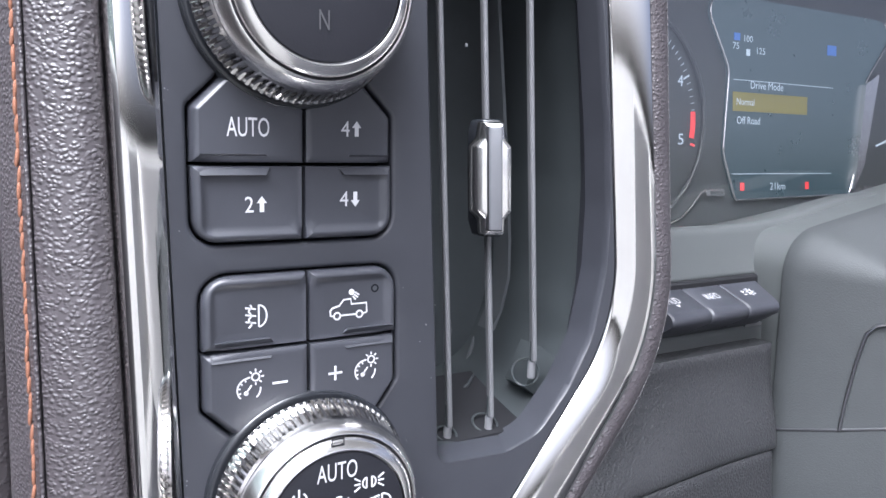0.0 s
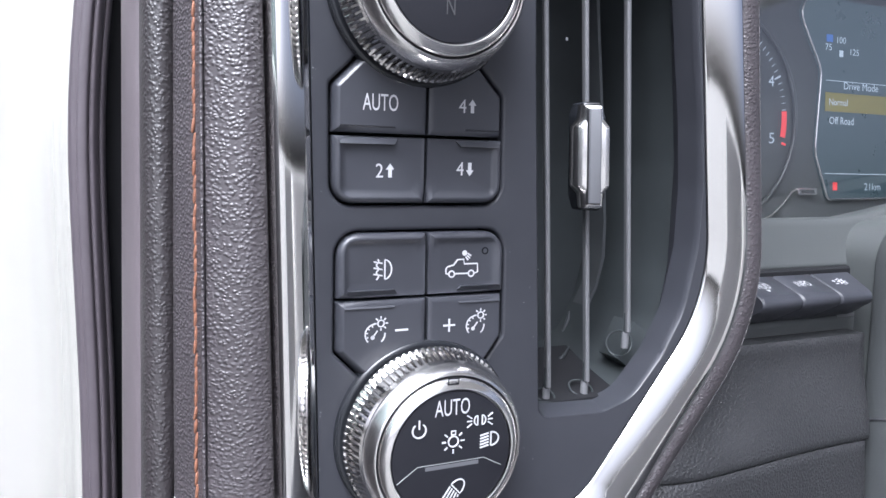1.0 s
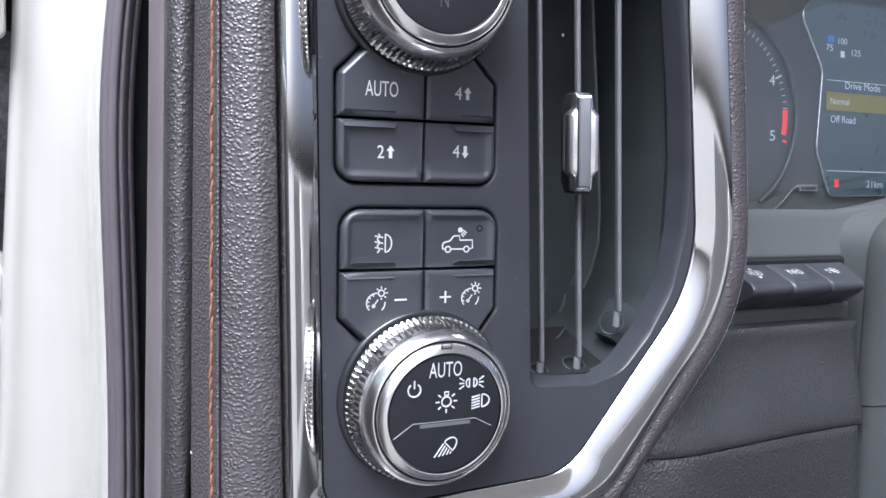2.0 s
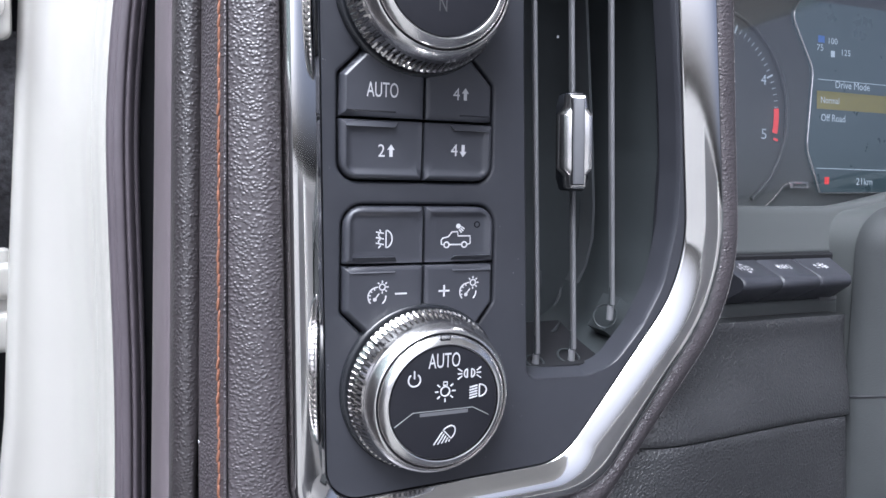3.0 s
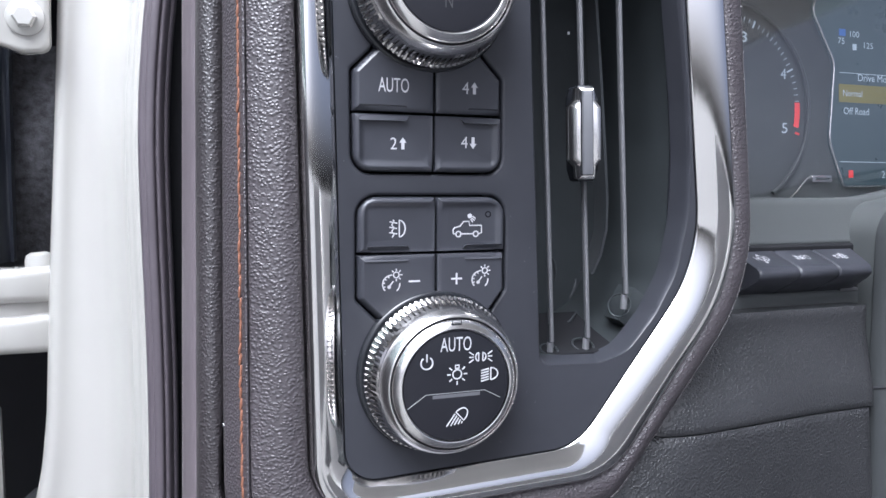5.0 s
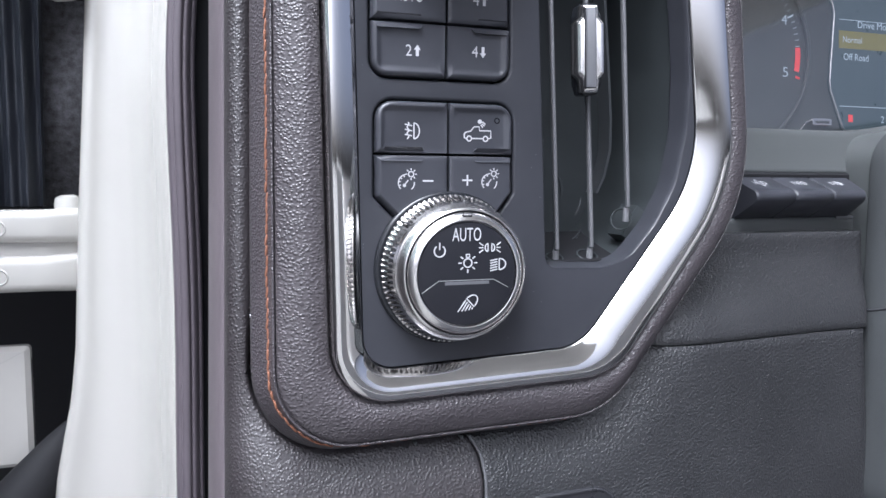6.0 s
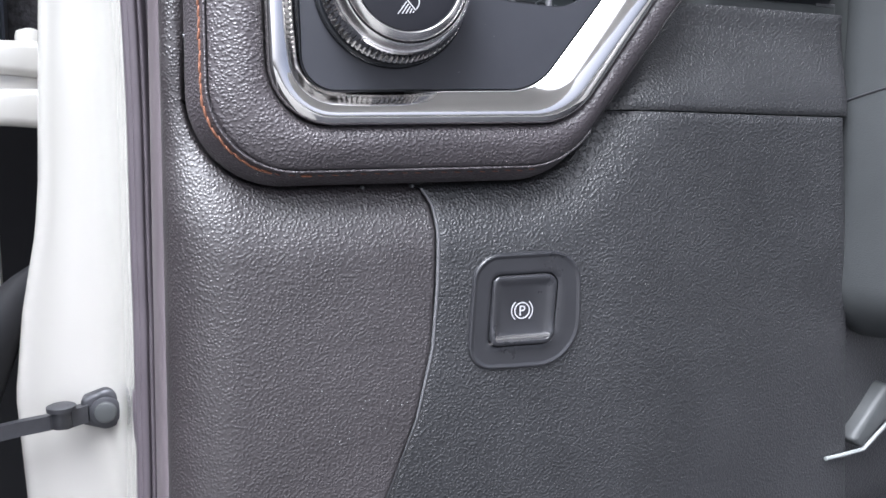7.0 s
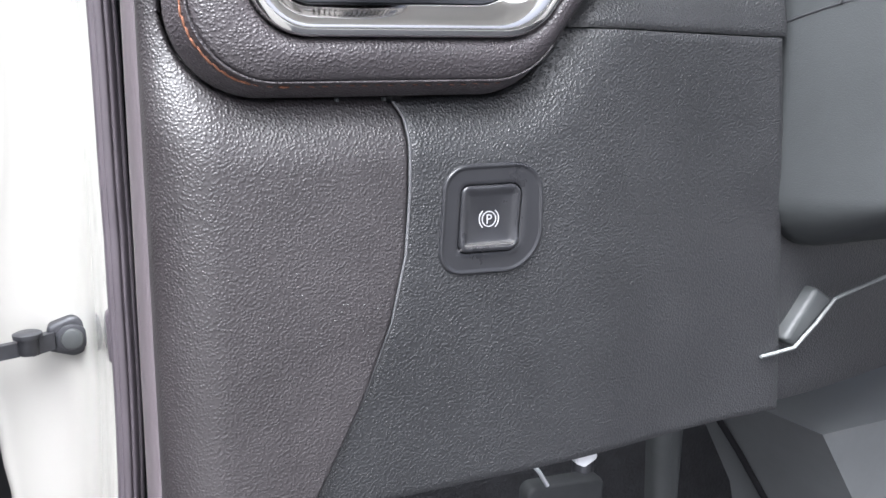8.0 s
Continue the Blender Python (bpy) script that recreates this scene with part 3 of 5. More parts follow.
UPARROW = [(-0.52, -1.85), (0.52, -1.85), (0.52, 0.30), (1.22, 0.30), (0, 1.95), (-1.22, 0.30), (-0.52, 0.30)]
DOWNARROW = [(x, -z) for x, z in reversed(UPARROW)]
letters("lettering", "AUTO", (-0.0149, FACE, 1.3897), 0.0045, 0.0101, b_auto)
letters("lettering", "4", (0.0096, FACE, 1.3899), 0.0038, 0.0023, b_4up)
mark("arrow", [], [UPARROW], (0.0127, FACE, 1.3899), b_4up)
letters("lettering", "2", (-0.0146, FACE + 0.0011, 1.3714), 0.0038, 0.0021, b_2up)
mark("arrow", [], [UPARROW], (-0.0115, FACE + 0.0011, 1.3714), b_2up)
letters("lettering", "4", (0.0098, FACE + 0.0011, 1.3723), 0.0038, 0.0023, b_4dn)
mark("arrow", [], [DOWNARROW], (0.0129, FACE + 0.0011, 1.3722), b_4dn)


def fog_mark(o, parent):
    d = [(0.6, -2.7), (0.6, 2.7)] + arc(0.6, 0, 2.0, 90, -90, 12, 2.7)
    rays = [[(-2.7, z + 0.5), (-0.1, z)] for z in (1.75, 0.0, -1.75)]
    wave = [[(-1.55 + 0.35 * math.sin(i * 1.05), 2.9 - i * 0.36) for i in range(17)]]
    mark("symbol", [d] + rays + wave, [], o, parent, w=0.4)


def bed_lamp_mark(o, parent):
    body = [(-4.3, -1.7), (-5.1, -1.6), (-5.2, -0.3), (-4.7, 0.4), (-2.7, 0.9), (-1.5, 2.4), (0.5, 2.5), (0.7, 1.1), (5.0, 1.1), (5.1, -1.4), (4.0, -1.7)]
    wheels = [arc(-3.3, -1.75, 0.9, 0, 360, 16)[:-1], arc(3.0, -1.75, 0.9, 0, 360, 16)[:-1]]
    wheels = [w + [w[0]] for w in wheels]
    floor = [[(-2.3, -1.7), (2.0, -1.7)]]
    head = [arc(0.75, 4.3, 0.8, 0, 340, 12)]
    rays = [[(1.7, 4.2), (2.9, 3.4)], [(1.5, 3.6), (2.5, 2.75)], [(1.1, 3.2), (1.9, 2.2)]]
    mark("symbol", [body] + wheels + floor + rays, [head[0]], o, parent, w=0.42)


def dimmer_mark(o, parent):
    gauge = [arc(0.2, -0.8, 2.9, 95, 225, 14), arc(0.2, -0.8, 2.9, -50, 5, 8)]
    ticks = [[(0.2 + r * math.cos(radians(a)), -0.8 + r * math.sin(radians(a))) for r in (2.1, 2.9)] for a in (110, 140, 170, 200)]
    needle = [[(-0.7, -1.9), (0.9, 0.2)]]
    lamp = arc(1.9, 2.2, 0.95, 0, 360, 14)
    rays = [[(1.9 + r * math.cos(radians(a)), 2.2 + r * math.sin(radians(a))) for r in (1.35, 2.05)] for a in (0, 45, 90, 135, 180, 270, 315)]
    mark("symbol", gauge + ticks + needle + [lamp[:-1] + [lamp[0]]] + rays, [arc(-0.5, -1.7, 0.6, 0, 340, 10)], o, parent, w=0.36)


fog_mark((-0.0132, FACE + 0.0011, 1.3440), b_fog)
bed_lamp_mark((0.0113, FACE + 0.0011, 1.3436), b_bed)
dimmer_mark((-0.0158, FACE, 1.3268), b_dim)
mark("symbol", [[(-1.95, 0), (1.95, 0)]], [], (-0.0077, FACE, 1.3267), b_dim, w=0.55)
mark("symbol", [[(-1.9, 0), (1.9, 0)], [(0, -1.9), (0, 1.9)]], [], (0.0071, FACE, 1.3270), b_bri, w=0.55)
dimmer_mark((0.0154, FACE, 1.3272), b_bri)
part("indicator", mesh_of("indicator", *lathe([(0.0011, 0.0119), (0.0011, 0.01165), (0.0007, 0.01165), (0.0007, 0.0119)], 0.0187, 1.3484, 20), M["gloss"]), b_bed)


# ---- rotary knobs ----
def rotary_knob(label, c):
    knob = thing("rotary_knob", label, "knob", "rotary knobs", at=(c[0], 0.0, c[1]))
    skirt = [(0.0245, 0.0095), (0.0260, 0.0084), (0.0262, 0.0074), (0.0261, 0.0062), (0.0256, 0.0056), (0.0252, 0.0036), (0.0247, 0.0014), (0.0242, -0.0004), (0.0238, -0.0016), (0.0230, -0.0018)]
    part("skirt", mesh_of("knob_skirt", *lathe(skirt, *c, 504, True, True, 84, 0.0012, (3, 4, 5, 6)), M["knurl"], 25), knob, "knurled chrome grip ring")
    ring = [(0.0228, -0.0006), (0.0237, -0.0013), (0.0239, -0.0018), (0.0237, -0.0025), (0.0230, -0.0040), (0.0222, -0.0053), (0.0217, -0.0059), (0.0214, -0.0060), (0.02125, -0.0057), (0.0212, -0.0046)]
    part("ring", mesh_of("knob_ring", *lathe(ring, *c, 128), M["satin_chrome"], 40), knob, "smooth silver ring")
    trim = [(0.0207, -0.0045), (0.02068, -0.0058), (0.0205, -0.0063), (0.0196, -0.0071), (0.0187, -0.0077), (0.0182, -0.0079), (0.01795, -0.0078), (0.0178, -0.0066)]
    part("front_ring", mesh_of("knob_front_ring", *lathe(trim, *c, 128), M["satin_chrome"], 40), knob, "flat silver ring round the cap")
    part("groove", mesh_of("knob_groove", *lathe([(0.0214, -0.0040), (0.0214, -0.0050), (0.0206, -0.0050), (0.0206, -0.0040)], *c, 96), M["black"], 40), knob, "thin dark joint between the rings")
    face = [(0.01775, -0.0060), (0.01770, -0.0070), (0.0174, -0.0075), (0.0140, -0.0079), (0.0050, -0.0080)]
    cap = part("face", mesh_of("knob_face", *lathe(face, *c, 64), M["switch"], 40), knob, "black plastic cap")
    part("collar", mesh_of("knob_collar", *lathe([(0.0276, 0.0140), (0.0275, 0.0112), (0.0270, 0.0104), (0.0262, 0.0101), (0.0250, 0.0105)], *c, 64), M["gloss"], 40), knob)
    return knob, cap


drive_knob, drive_cap = rotary_knob("round chrome drive mode knob with knurled edge and plain black cap", KNOB_TOP)
lamp_knob, lamp_cap = rotary_knob("round chrome headlamp knob with knurled edge and printed symbols", KNOB_LOW)
KF = -0.0081
letters("lettering", "N", (-0.0034, KF, 1.4128), 0.0042, 0.0024, drive_cap, "faint")
# index notch on the lower ring
mark("index_mark", [[(-1.5, -0.75), (-1.5, 0.85), (1.5, 0.85), (1.5, -0.75), (-1.5, -0.75)]], [], (0.0004, -0.0073, 1.3160), lamp_knob, "black", w=0.5)
letters("lettering", "AUTO", (-0.0001, KF, 1.3092), 0.0045, 0.0103, lamp_cap)
power = arc(0, 0, 1.9, 55, -235, 24)
mark("symbol", [power, [(0, 0.4), (0, 2.8)]], [], (-0.0096, KF, 1.3038), lamp_cap, w=0.42)
bulb = arc(0, 0, 1.45, 0, 360, 20)
rays = [[(r * math.cos(radians(a)), r * math.sin(radians(a))) for r in (2.2, 3.35)] for a in (0, 40, 140, 180, 220, 270, 320)]
mark("symbol", [bulb[:-1] + [bulb[0]], [(-0.6, 1.9), (-0.6, 2.9), (0.6, 2.9), (0.6, 1.9), (-0.6, 1.9)]] + rays, [], (0.0004, KF, 1.2996), lamp_cap, w=0.4)
side = []
for s in (-1, 1):
    side += [[(s * 0.7, -1.3), (s * 0.7, 1.3)] + [(s * q[0], q[1]) for q in arc(0.7, 0, 1.05, 90, -90, 10, 1.3)]]
    side += [[(s * 2.4, a * 0.7), (s * 3.9, a * 1.7)] for a in (-1, 0, 1)]
mark("symbol", side, [], (0.0083, KF, 1.3046), lamp_cap, w=0.36)
head = [[(0.4, -1.9), (0.4, 1.9)] + arc(0.4, 0, 2.4, 90, -90, 14, 1.9)] + [[(-2.9, z - 0.5), (-0.3, z)] for z in (1.7, 0.85, 0.0, -0.85, -1.7)]
mark("symbol", head, [], (0.0114, KF, 1.2989), lamp_cap, w=0.4)
su, sn, sm = Vector((0.68, -0.73)), Vector((0.72, 0.69)), Vector((1.15, -0.1))
dome = [tuple(sm + su * 1.95 * math.cos(radians(a)) + sn * 3.1 * math.sin(radians(a))) for a in range(0, 181, 12)]
ends = ((-3.3, -3.05), (-1.95, -2.95), (-0.7, -2.8), (0.6, -2.62), (1.65, -2.42))
beams = [[tuple(sm + su * (0.9 * (k - 2)) - sn * 0.55), e] for k, e in enumerate(ends)]
mark("symbol", [dome + [dome[0]]] + beams, [], (0.0003, KF, 1.2862), lamp_cap, w=0.34)
mark("divider", [[(-15.6, -3.2), (-9.8, 0.7), (9.8, 0.7), (15.2, -2.2)]], [], (0.0, KF + 0.0002, 1.2931), lamp_cap, "pale_grey", w=0.22)
mark("bevel", [[(-7.6, -0.25), (8.2, -0.25)]], [], (0.0, KF + 0.0002, 1.2931), lamp_cap, "slider", w=1.1)

# ---- air vent ----
air_vent = thing("air_vent", "tall black air vent with three thin vertical vanes", "air vent")
rim = []
for f, g in ((-0.05, 0.15), (-0.05, 0.02), (0.0, 0.0), (0.06, 0.01), (0.14, 0.06), (0.35, 0.25), (0.65, 0.58), (0.90, 0.88), (0.97, 0.96), (1.0, 1.0)):
    rim.append([(p[0] + (q[0] - p[0]) * f, 0.0124 + (q[2] - 0.0124) * g, p[1] + (q[1] - p[1]) * f) for p, q in zip(r_rim, r_vent)])
part("rim", mesh_of("vent_rim", *loft(rim), M["plate"], 50), air_vent)
wall = [[(x, y if y else q[2] - 0.0004, z) for (x, z), q in zip(inset(r_vent, d), r_vent)] for d, y in ((0.0001, 0), (0.0010, 0.042), (0.0012, 0.055), (0.003, 0.085))]
part("housing", mesh_of("vent_housing", *loft(wall, True, False, True), M["cavity"], 40), air_vent)
VANES = [(0.0509, -0.054, 1.2958), (0.0664, -0.057, 1.2964), (0.0838, -0.062, 1.3125)]
for x0, slope, z0 in VANES:
    prof = [(-0.0003, 0.0), (-0.0006, 0.0002), (-0.0008, 0.0006), (-0.0008, 0.0011), (-0.0005, 0.0018), (-0.0003, 0.0022), (-0.0002, 0.0030), (0.0002, 0.0030), (0.0003, 0.0022), (0.0005, 0.0018), (0.0008, 0.0011), (0.0008, 0.0006), (0.0006, 0.0002), (0.0003, 0.0)]
    rings = [[(x0 + slope * (z - 1.3) + a, 0.0235 + b, z) for a, b in prof] for z in np.linspace(z0 + 0.004, 1.468, 12)]
    vane = part("vane", mesh_of("vane", *loft(rings, True, True, True), M["vane"], 50), air_vent)
    px = x0 + slope * (z0 - 1.3)
    part("pivot", mesh_of("pivot", *tube([(px, 0.0262, z0 - 0.0022), (px, 0.0260, z0 + 0.0030), (px, 0.0258, z0 + 0.0036)], [0.0013, 0.0013, 0.0010], 14), M["vane"], 40), vane, "pale pivot pin")
    part("shank", mesh_of("shank", *tube([(px, 0.0258, z0 + 0.0034), (px + slope * 0.006, 0.0254, z0 + 0.0105)], [0.0010, 0.0009], 12), M["cavity"], 40), vane)
# ledge that closes the foot of the vent, with the pivots' round seats
ledge = [[(x, y, z) for y, z in ((0.0226, 1.2952), (0.0300, 1.2962), (0.0420, 1.2990), (0.0580, 1.3040), (0.0580, 1.2930), (0.0226, 1.2935))] for x in np.linspace(0.0425, 0.0800, 8)]
part("ledge", mesh_of("vent_ledge", *loft(ledge, True, True, True), M["black"], 40), air_vent)


def seat_ring(c, r, normal, thick=0.0004):
    n = Vector(normal).normalized()
    u = n.cross(Vector((0, 0, 1))).normalized()
    v = n.cross(u)
    ring = [tuple(Vector(c) + u * r * math.cos(2 * math.pi * i / 28) + v * r * math.sin(2 * math.pi * i / 28)) for i in range(28)]
    return tube(ring, thick, 6, True)


for c, r, nrm in (((0.0668, 0.0285, 1.2966), 0.0042, (0, -0.45, 0.9)), ((0.0512, 0.0270, 1.2962), 0.0034, (0, -0.45, 0.9)), ((0.0836, 0.0300, 1.3110), 0.0046, (-0.75, -0.6, 0.35))):
    part("pivot_seat", mesh_of("pivot_seat", *seat_ring(c, r, nrm), M["cavity"], 60), air_vent)
# curved link blade, fin edges and round pivot cups behind the vanes
link = [(0.0800, 1.4340), (0.0835, 1.4000), (0.0862, 1.3720), (0.0878, 1.3530), (0.0879, 1.3400), (0.0852, 1.3285), (0.0818, 1.3215)]
part("linkage", mesh_of("linkage", *loft([[(x + a, 0.047 + b, z) for a, b in ((-0.0009, 0.0), (0.0003, 0.0), (0.0003, 0.009), (-0.0009, 0.009))] for x, z in link], True, True, True), M["cavity_fin"], 50), air_vent)
for pts in (((0.0672, 1.2985), (0.0705, 1.2998), (0.0738, 1.3022), (0.0761, 1.3056)), ((0.0728, 1.3118), (0.0742, 1.3138), (0.0751, 1.3165), (0.0754, 1.3193)), ((0.0640, 1.3285), (0.0652, 1.3260), (0.0658, 1.3225), (0.0656, 1.3190))):
    part("fin", mesh_of("vent_fin", *tube([(x, 0.050, z) for x, z in pts], [0.0003, 0.0007, 0.0007, 0.0003], 6), M["cavity_fin"], 60), air_vent)
cheek = [(0.0885, 0.034, 1.3040), (0.0905, 0.033, 1.3085), (0.0930, 0.034, 1.3130), (0.0975, 0.037, 1.3165)]
part("cheek", mesh_of("vent_cheek", *loft([[(x - 0.0020, y, z), (x + 0.006, y - 0.001, z - 0.006), (x + 0.006, y + 0.012, z - 0.006), (x - 0.0020, y + 0.012, z)] for x, y, z in cheek], True, True, True), M["cavity"], 40), air_vent)

part("lint", mesh_of("lint", *box(0.0688, 0.0696, 0.0496, 0.0502, 1.4181, 1.4192, 0.0001), M["print"]), air_vent, "tiny pale fleck of lint")

slider = thing("vent_slider", "small chrome slider with a grey grip on the middle vane", "vent slider", at=(0.0598, 0.02, 1.3765))
SX, SZ = 0.0578, 1.3768


def on_slider(pts):
    return [(SX - 0.03 * (z / 1000) + x / 1000, SZ + z / 1000, r / 1000) for x, z, r in pts]


body = on_slider([(-2.0, -17.2, 1.2), (3.4, -17.2, 1.2), (5.0, -12.6, 1.0), (5.0, 12.6, 1.0), (3.4, 17.2, 1.2), (-2.0, 17.2, 1.2), (-3.2, 12.6, 1.0), (-3.2, -12.6, 1.0)])
part("body", mesh_of("slider_body", *slab(body, 0.0166, 0.0225, 0.0012, 4, 4, 2, 0.42, SX), M["gloss"], 50), slider, "gloss black carrier")
bezel_out = on_slider([(-3.0, -16.4, 0.8), (2.6, -16.4, 0.8), (2.9, -11.8, 0.8), (4.6, -9.4, 1.0), (4.6, 9.4, 1.0), (2.9, 11.8, 0.8), (2.6, 16.4, 0.8), (-3.0, 16.4, 0.8), (-3.3, 11.8, 0.8), (-5.3, 9.4, 1.0), (-5.3, -9.4, 1.0), (-3.3, -11.8, 0.8)])
TURN = 0.55
shape = []
for d, y in ((0.0, 0.0172), (0.0, 0.0152), (0.0003, 0.0144), (0.0008, 0.0138), (0.0014, 0.0134), (0.0020, 0.0132)):
    shape.append([(x, y - TURN * (x - SX), z) for x, z, *_ in rounded(inset_poly(bezel_out, d), 4, 2)])
part("bezel", mesh_of("slider_bezel", *loft(shape, True, True, True), M["satin_chrome"], 50), slider, "bright chrome bezel")
grip = on_slider([(-2.2, -14.8, 0.4), (1.0, -14.8, 0.4), (1.0, 14.8, 0.4), (-2.2, 14.8, 0.4)])
gap = on_slider([(-2.5, -15.0, 0.5), (1.3, -15.0, 0.5), (1.3, 15.0, 0.5), (-2.5, 15.0, 0.5)])
part("gap", mesh_of("slider_gap", *slab(gap, 0.0128, 0.0150, 0.0002, 1, 3, 2, TURN, SX), M["black"], 50), slider, "dark joint round the grip")
part("grip", mesh_of("slider_grip", *slab(grip, 0.0123, 0.0145, 0.0004, 2, 3, 2, TURN, SX), M["slider"], 50), slider, "grey plastic grip")


# ---- lower dashboard: moulded panels round the pad ----
pad_line = np.array([q[:2] for q in r_pad])


def pad_gap(x, z):
    """How far a place in x and z lies outside the pad's outline (inside: negative)."""
    p = np.array((x, z))
    a, b = pad_line, np.roll(pad_line, -1, 0)
    ab = b - a
    t = np.clip(((p - a) * ab).sum(1) / np.maximum((ab**2).sum(1), 1e-12), 0, 1)
    d = np.sqrt((((a + ab * t[:, None]) - p) ** 2).sum(1).min())
    inside = False
    cross = ((a[:, 1] > z) != (b[:, 1] > z)) & (x < (b[:, 0] - a[:, 0]) * (z - a[:, 1]) / np.where(np.abs(b[:, 1] - a[:, 1]) < 1e-12, 1e-12, b[:, 1] - a[:, 1]) + a[:, 0])
    inside = cross.sum() % 2 == 1
    return -d if inside else d


def moulding(name, x0, x1, z0, z1, depth, material, nx, nz, thick=0.003, bend=None):
    """A moulded sheet over x and z; x0, x1 may depend on z, depth on both."""
    verts, faces = [], []
    zs = np.linspace(z0, z1, nz)
    for z in zs:
        a, b = (x0(z) if callable(x0) else x0), (x1(z) if callable(x1) else x1)
        for i in range(nx):
            x = a + (b - a) * i / (nx - 1)
            e = min(i / (nx - 1) * (b - a), (1 - i / (nx - 1)) * (b - a), z - z0, z1 - z)
            roll = 0.0008 * (1 - min(e / 0.0008, 1)) ** 2
            verts.append((x, depth(x, z) + roll, z))
    for j in range(nz - 1):
        for i in range(nx - 1):
            k = j * nx + i
            faces.append((k, k + 1, k + nx + 1, k + nx))
    k0 = len(verts)
    rim = [i for i in range(nx)] + [j * nx + nx - 1 for j in range(1, nz)] + [(nz - 1) * nx + i for i in range(nx - 2, -1, -1)] + [j * nx for j in range(nz - 2, 0, -1)]
    for i in rim:
        x, y, z = verts[i]
        verts.append((x, y + thick, z))
    m = len(rim)
    for i in range(m):
        j = (i + 1) % m
        faces.append((rim[i], k0 + i, k0 + j, rim[j]))
    me = bpy.data.meshes.new(name)
    me.from_pydata(verts, [], faces)
    return finish(me, M[material], 60)


SEAM = [(1.02, -0.046), (1.045, -0.0315), (1.0695, -0.0199), (1.1059, -0.0011), (1.1383, 0.0116), (1.1655, 0.0177), (1.19, 0.0193), (1.2105, 0.0197), (1.2200, 0.0184), (1.2256, 0.0155), (1.2300, 0.0110), (1.26, 0.0)]


def seam_x(z):
    for (za, xa), (zb, xb) in zip(SEAM, SEAM[1:]):
        if z <= zb:
            f = max((z - za) / (zb - za), 0)
            return xa + (xb - xa) * f
    return SEAM[-1][1]


def shoulder(x, z, reach=0.042, back=0.043, face=0.0200):
    d = pad_gap(x, z)
    if d < 0:
        return back + 0.014
    s = min(d / reach, 1.0)
    return back + (face - back) * math.sin(s * math.pi / 2) ** 0.8 + 0.004 * (1 - min(d / 0.0018, 1.0)) ** 2


def end_left(z):
    return -0.0752 + 0.018 * (z - 1.3)


def end_depth(x, z):
    y = shoulder(x, z, 0.028, 0.0290)
    e = min((x - end_left(z)) / 0.026, 1.0)
    y += 0.020 * (1 - math.sqrt(max(1 - (1 - e) ** 2, 0.0))) if z < 1.24 else (0.020 + (0.012 - 0.020) * min((z - 1.24) / 0.03, 1)) * (1 - math.sqrt(max(1 - (1 - e) ** 2, 0.0)))
    if z > 1.260:
        # beside the pad the panel narrows to a round welt
        edge_x = -0.0682 + 0.0042 * (z - 1.227) / 0.303
        half = (edge_x + 0.0016 - end_left(z)) / 2
        u = min(abs(x - end_left(z) - half) / half, 1.0)
        welt = 0.0315 + 0.0070 * (1 - math.sqrt(max(1 - u * u, 0.0))) + (0.02 if x > edge_x + 0.0015 else 0.0)
        y += (welt - y) * smooth01((z - 1.260) / 0.025)
    return y


end_panel = thing("dash_end_panel", "dark grained vinyl lower dashboard end panel beside the door opening", "dashboard panel")
def end_right(z):
    if z < 1.2275:
        return seam_x(z) - 0.0002
    return 0.0125 + (-0.0575 - 0.0125) * min((z - 1.2275) / 0.03, 1.0)


part("panel", moulding("end_panel", end_left, end_right, 1.02, 1.50, end_depth, "soft", 90, 260, 0.02), end_panel)


def knee_depth(x, z):
    y = shoulder(x, z, 0.028, 0.0285, 0.0200)
    y += 0.008 * smooth01((x - 0.09) / 0.12)
    y += 0.05 * max(1.19 - z, 0) * 0.6
    if 0.0375 < x < 0.0730 and 1.1590 < z < 1.1975:
        y += 0.010
    return y


def knee_end(z):
    return 0.2188 + 0.121 * max(1.2579 - z, 0)


knee_panel = thing("knee_panel", "smooth dark plastic knee panel under the dashboard", "dashboard panel")
part("panel", moulding("knee_panel", lambda z: seam_x(z) + 0.0004, knee_end, 1.0575, 1.2568, knee_depth, "knee", 110, 100, 0.02), knee_panel)
# tube paler than the panel paints the light caught along the seam
seam_edge = [(seam_x(z) + 0.0006, knee_depth(seam_x(z) + 0.003, z) + 0.0001, z) for z in np.linspace(1.058, 1.2262, 60)]
part("seam_glint", mesh_of("seam_glint", *tube(seam_edge, 0.0007, 8), M["vane"], 60), knee_panel)
return_lip = [[(x, y, z) for y, z in ((0.0345, 1.0592), (0.0345, 1.0574), (0.060, 1.0565), (0.060, 1.0590))] for x in np.linspace(-0.02, 0.238, 8)]
part("return_edge", mesh_of("return_edge", *loft(return_lip, True, True, True), M["knee"]), knee_panel)


def fascia_depth(x, z):
    foot = max(knee_depth(x, 1.2568), 0.0200)
    y = foot + (0.034 - foot) * smooth01((z - 1.2574) / 0.040)
    d = pad_gap(x, z)
    if d < 0.012:
        y += 0.006 * (1 - max(d, 0) / 0.012) ** 2
    return y


fascia = thing("dash_fascia", "dark grained plastic dashboard fascia beside the steering column", "dashboard panel")
part("panel", moulding("fascia", lambda z: min(0.086 + 0.72 * (z - 1.2574), 0.1125), lambda z: 0.2205 + 0.02 * max(1.3035 - z, 0), 1.2574, 1.3035, fascia_depth, "knee", 60, 30, 0.02), fascia)
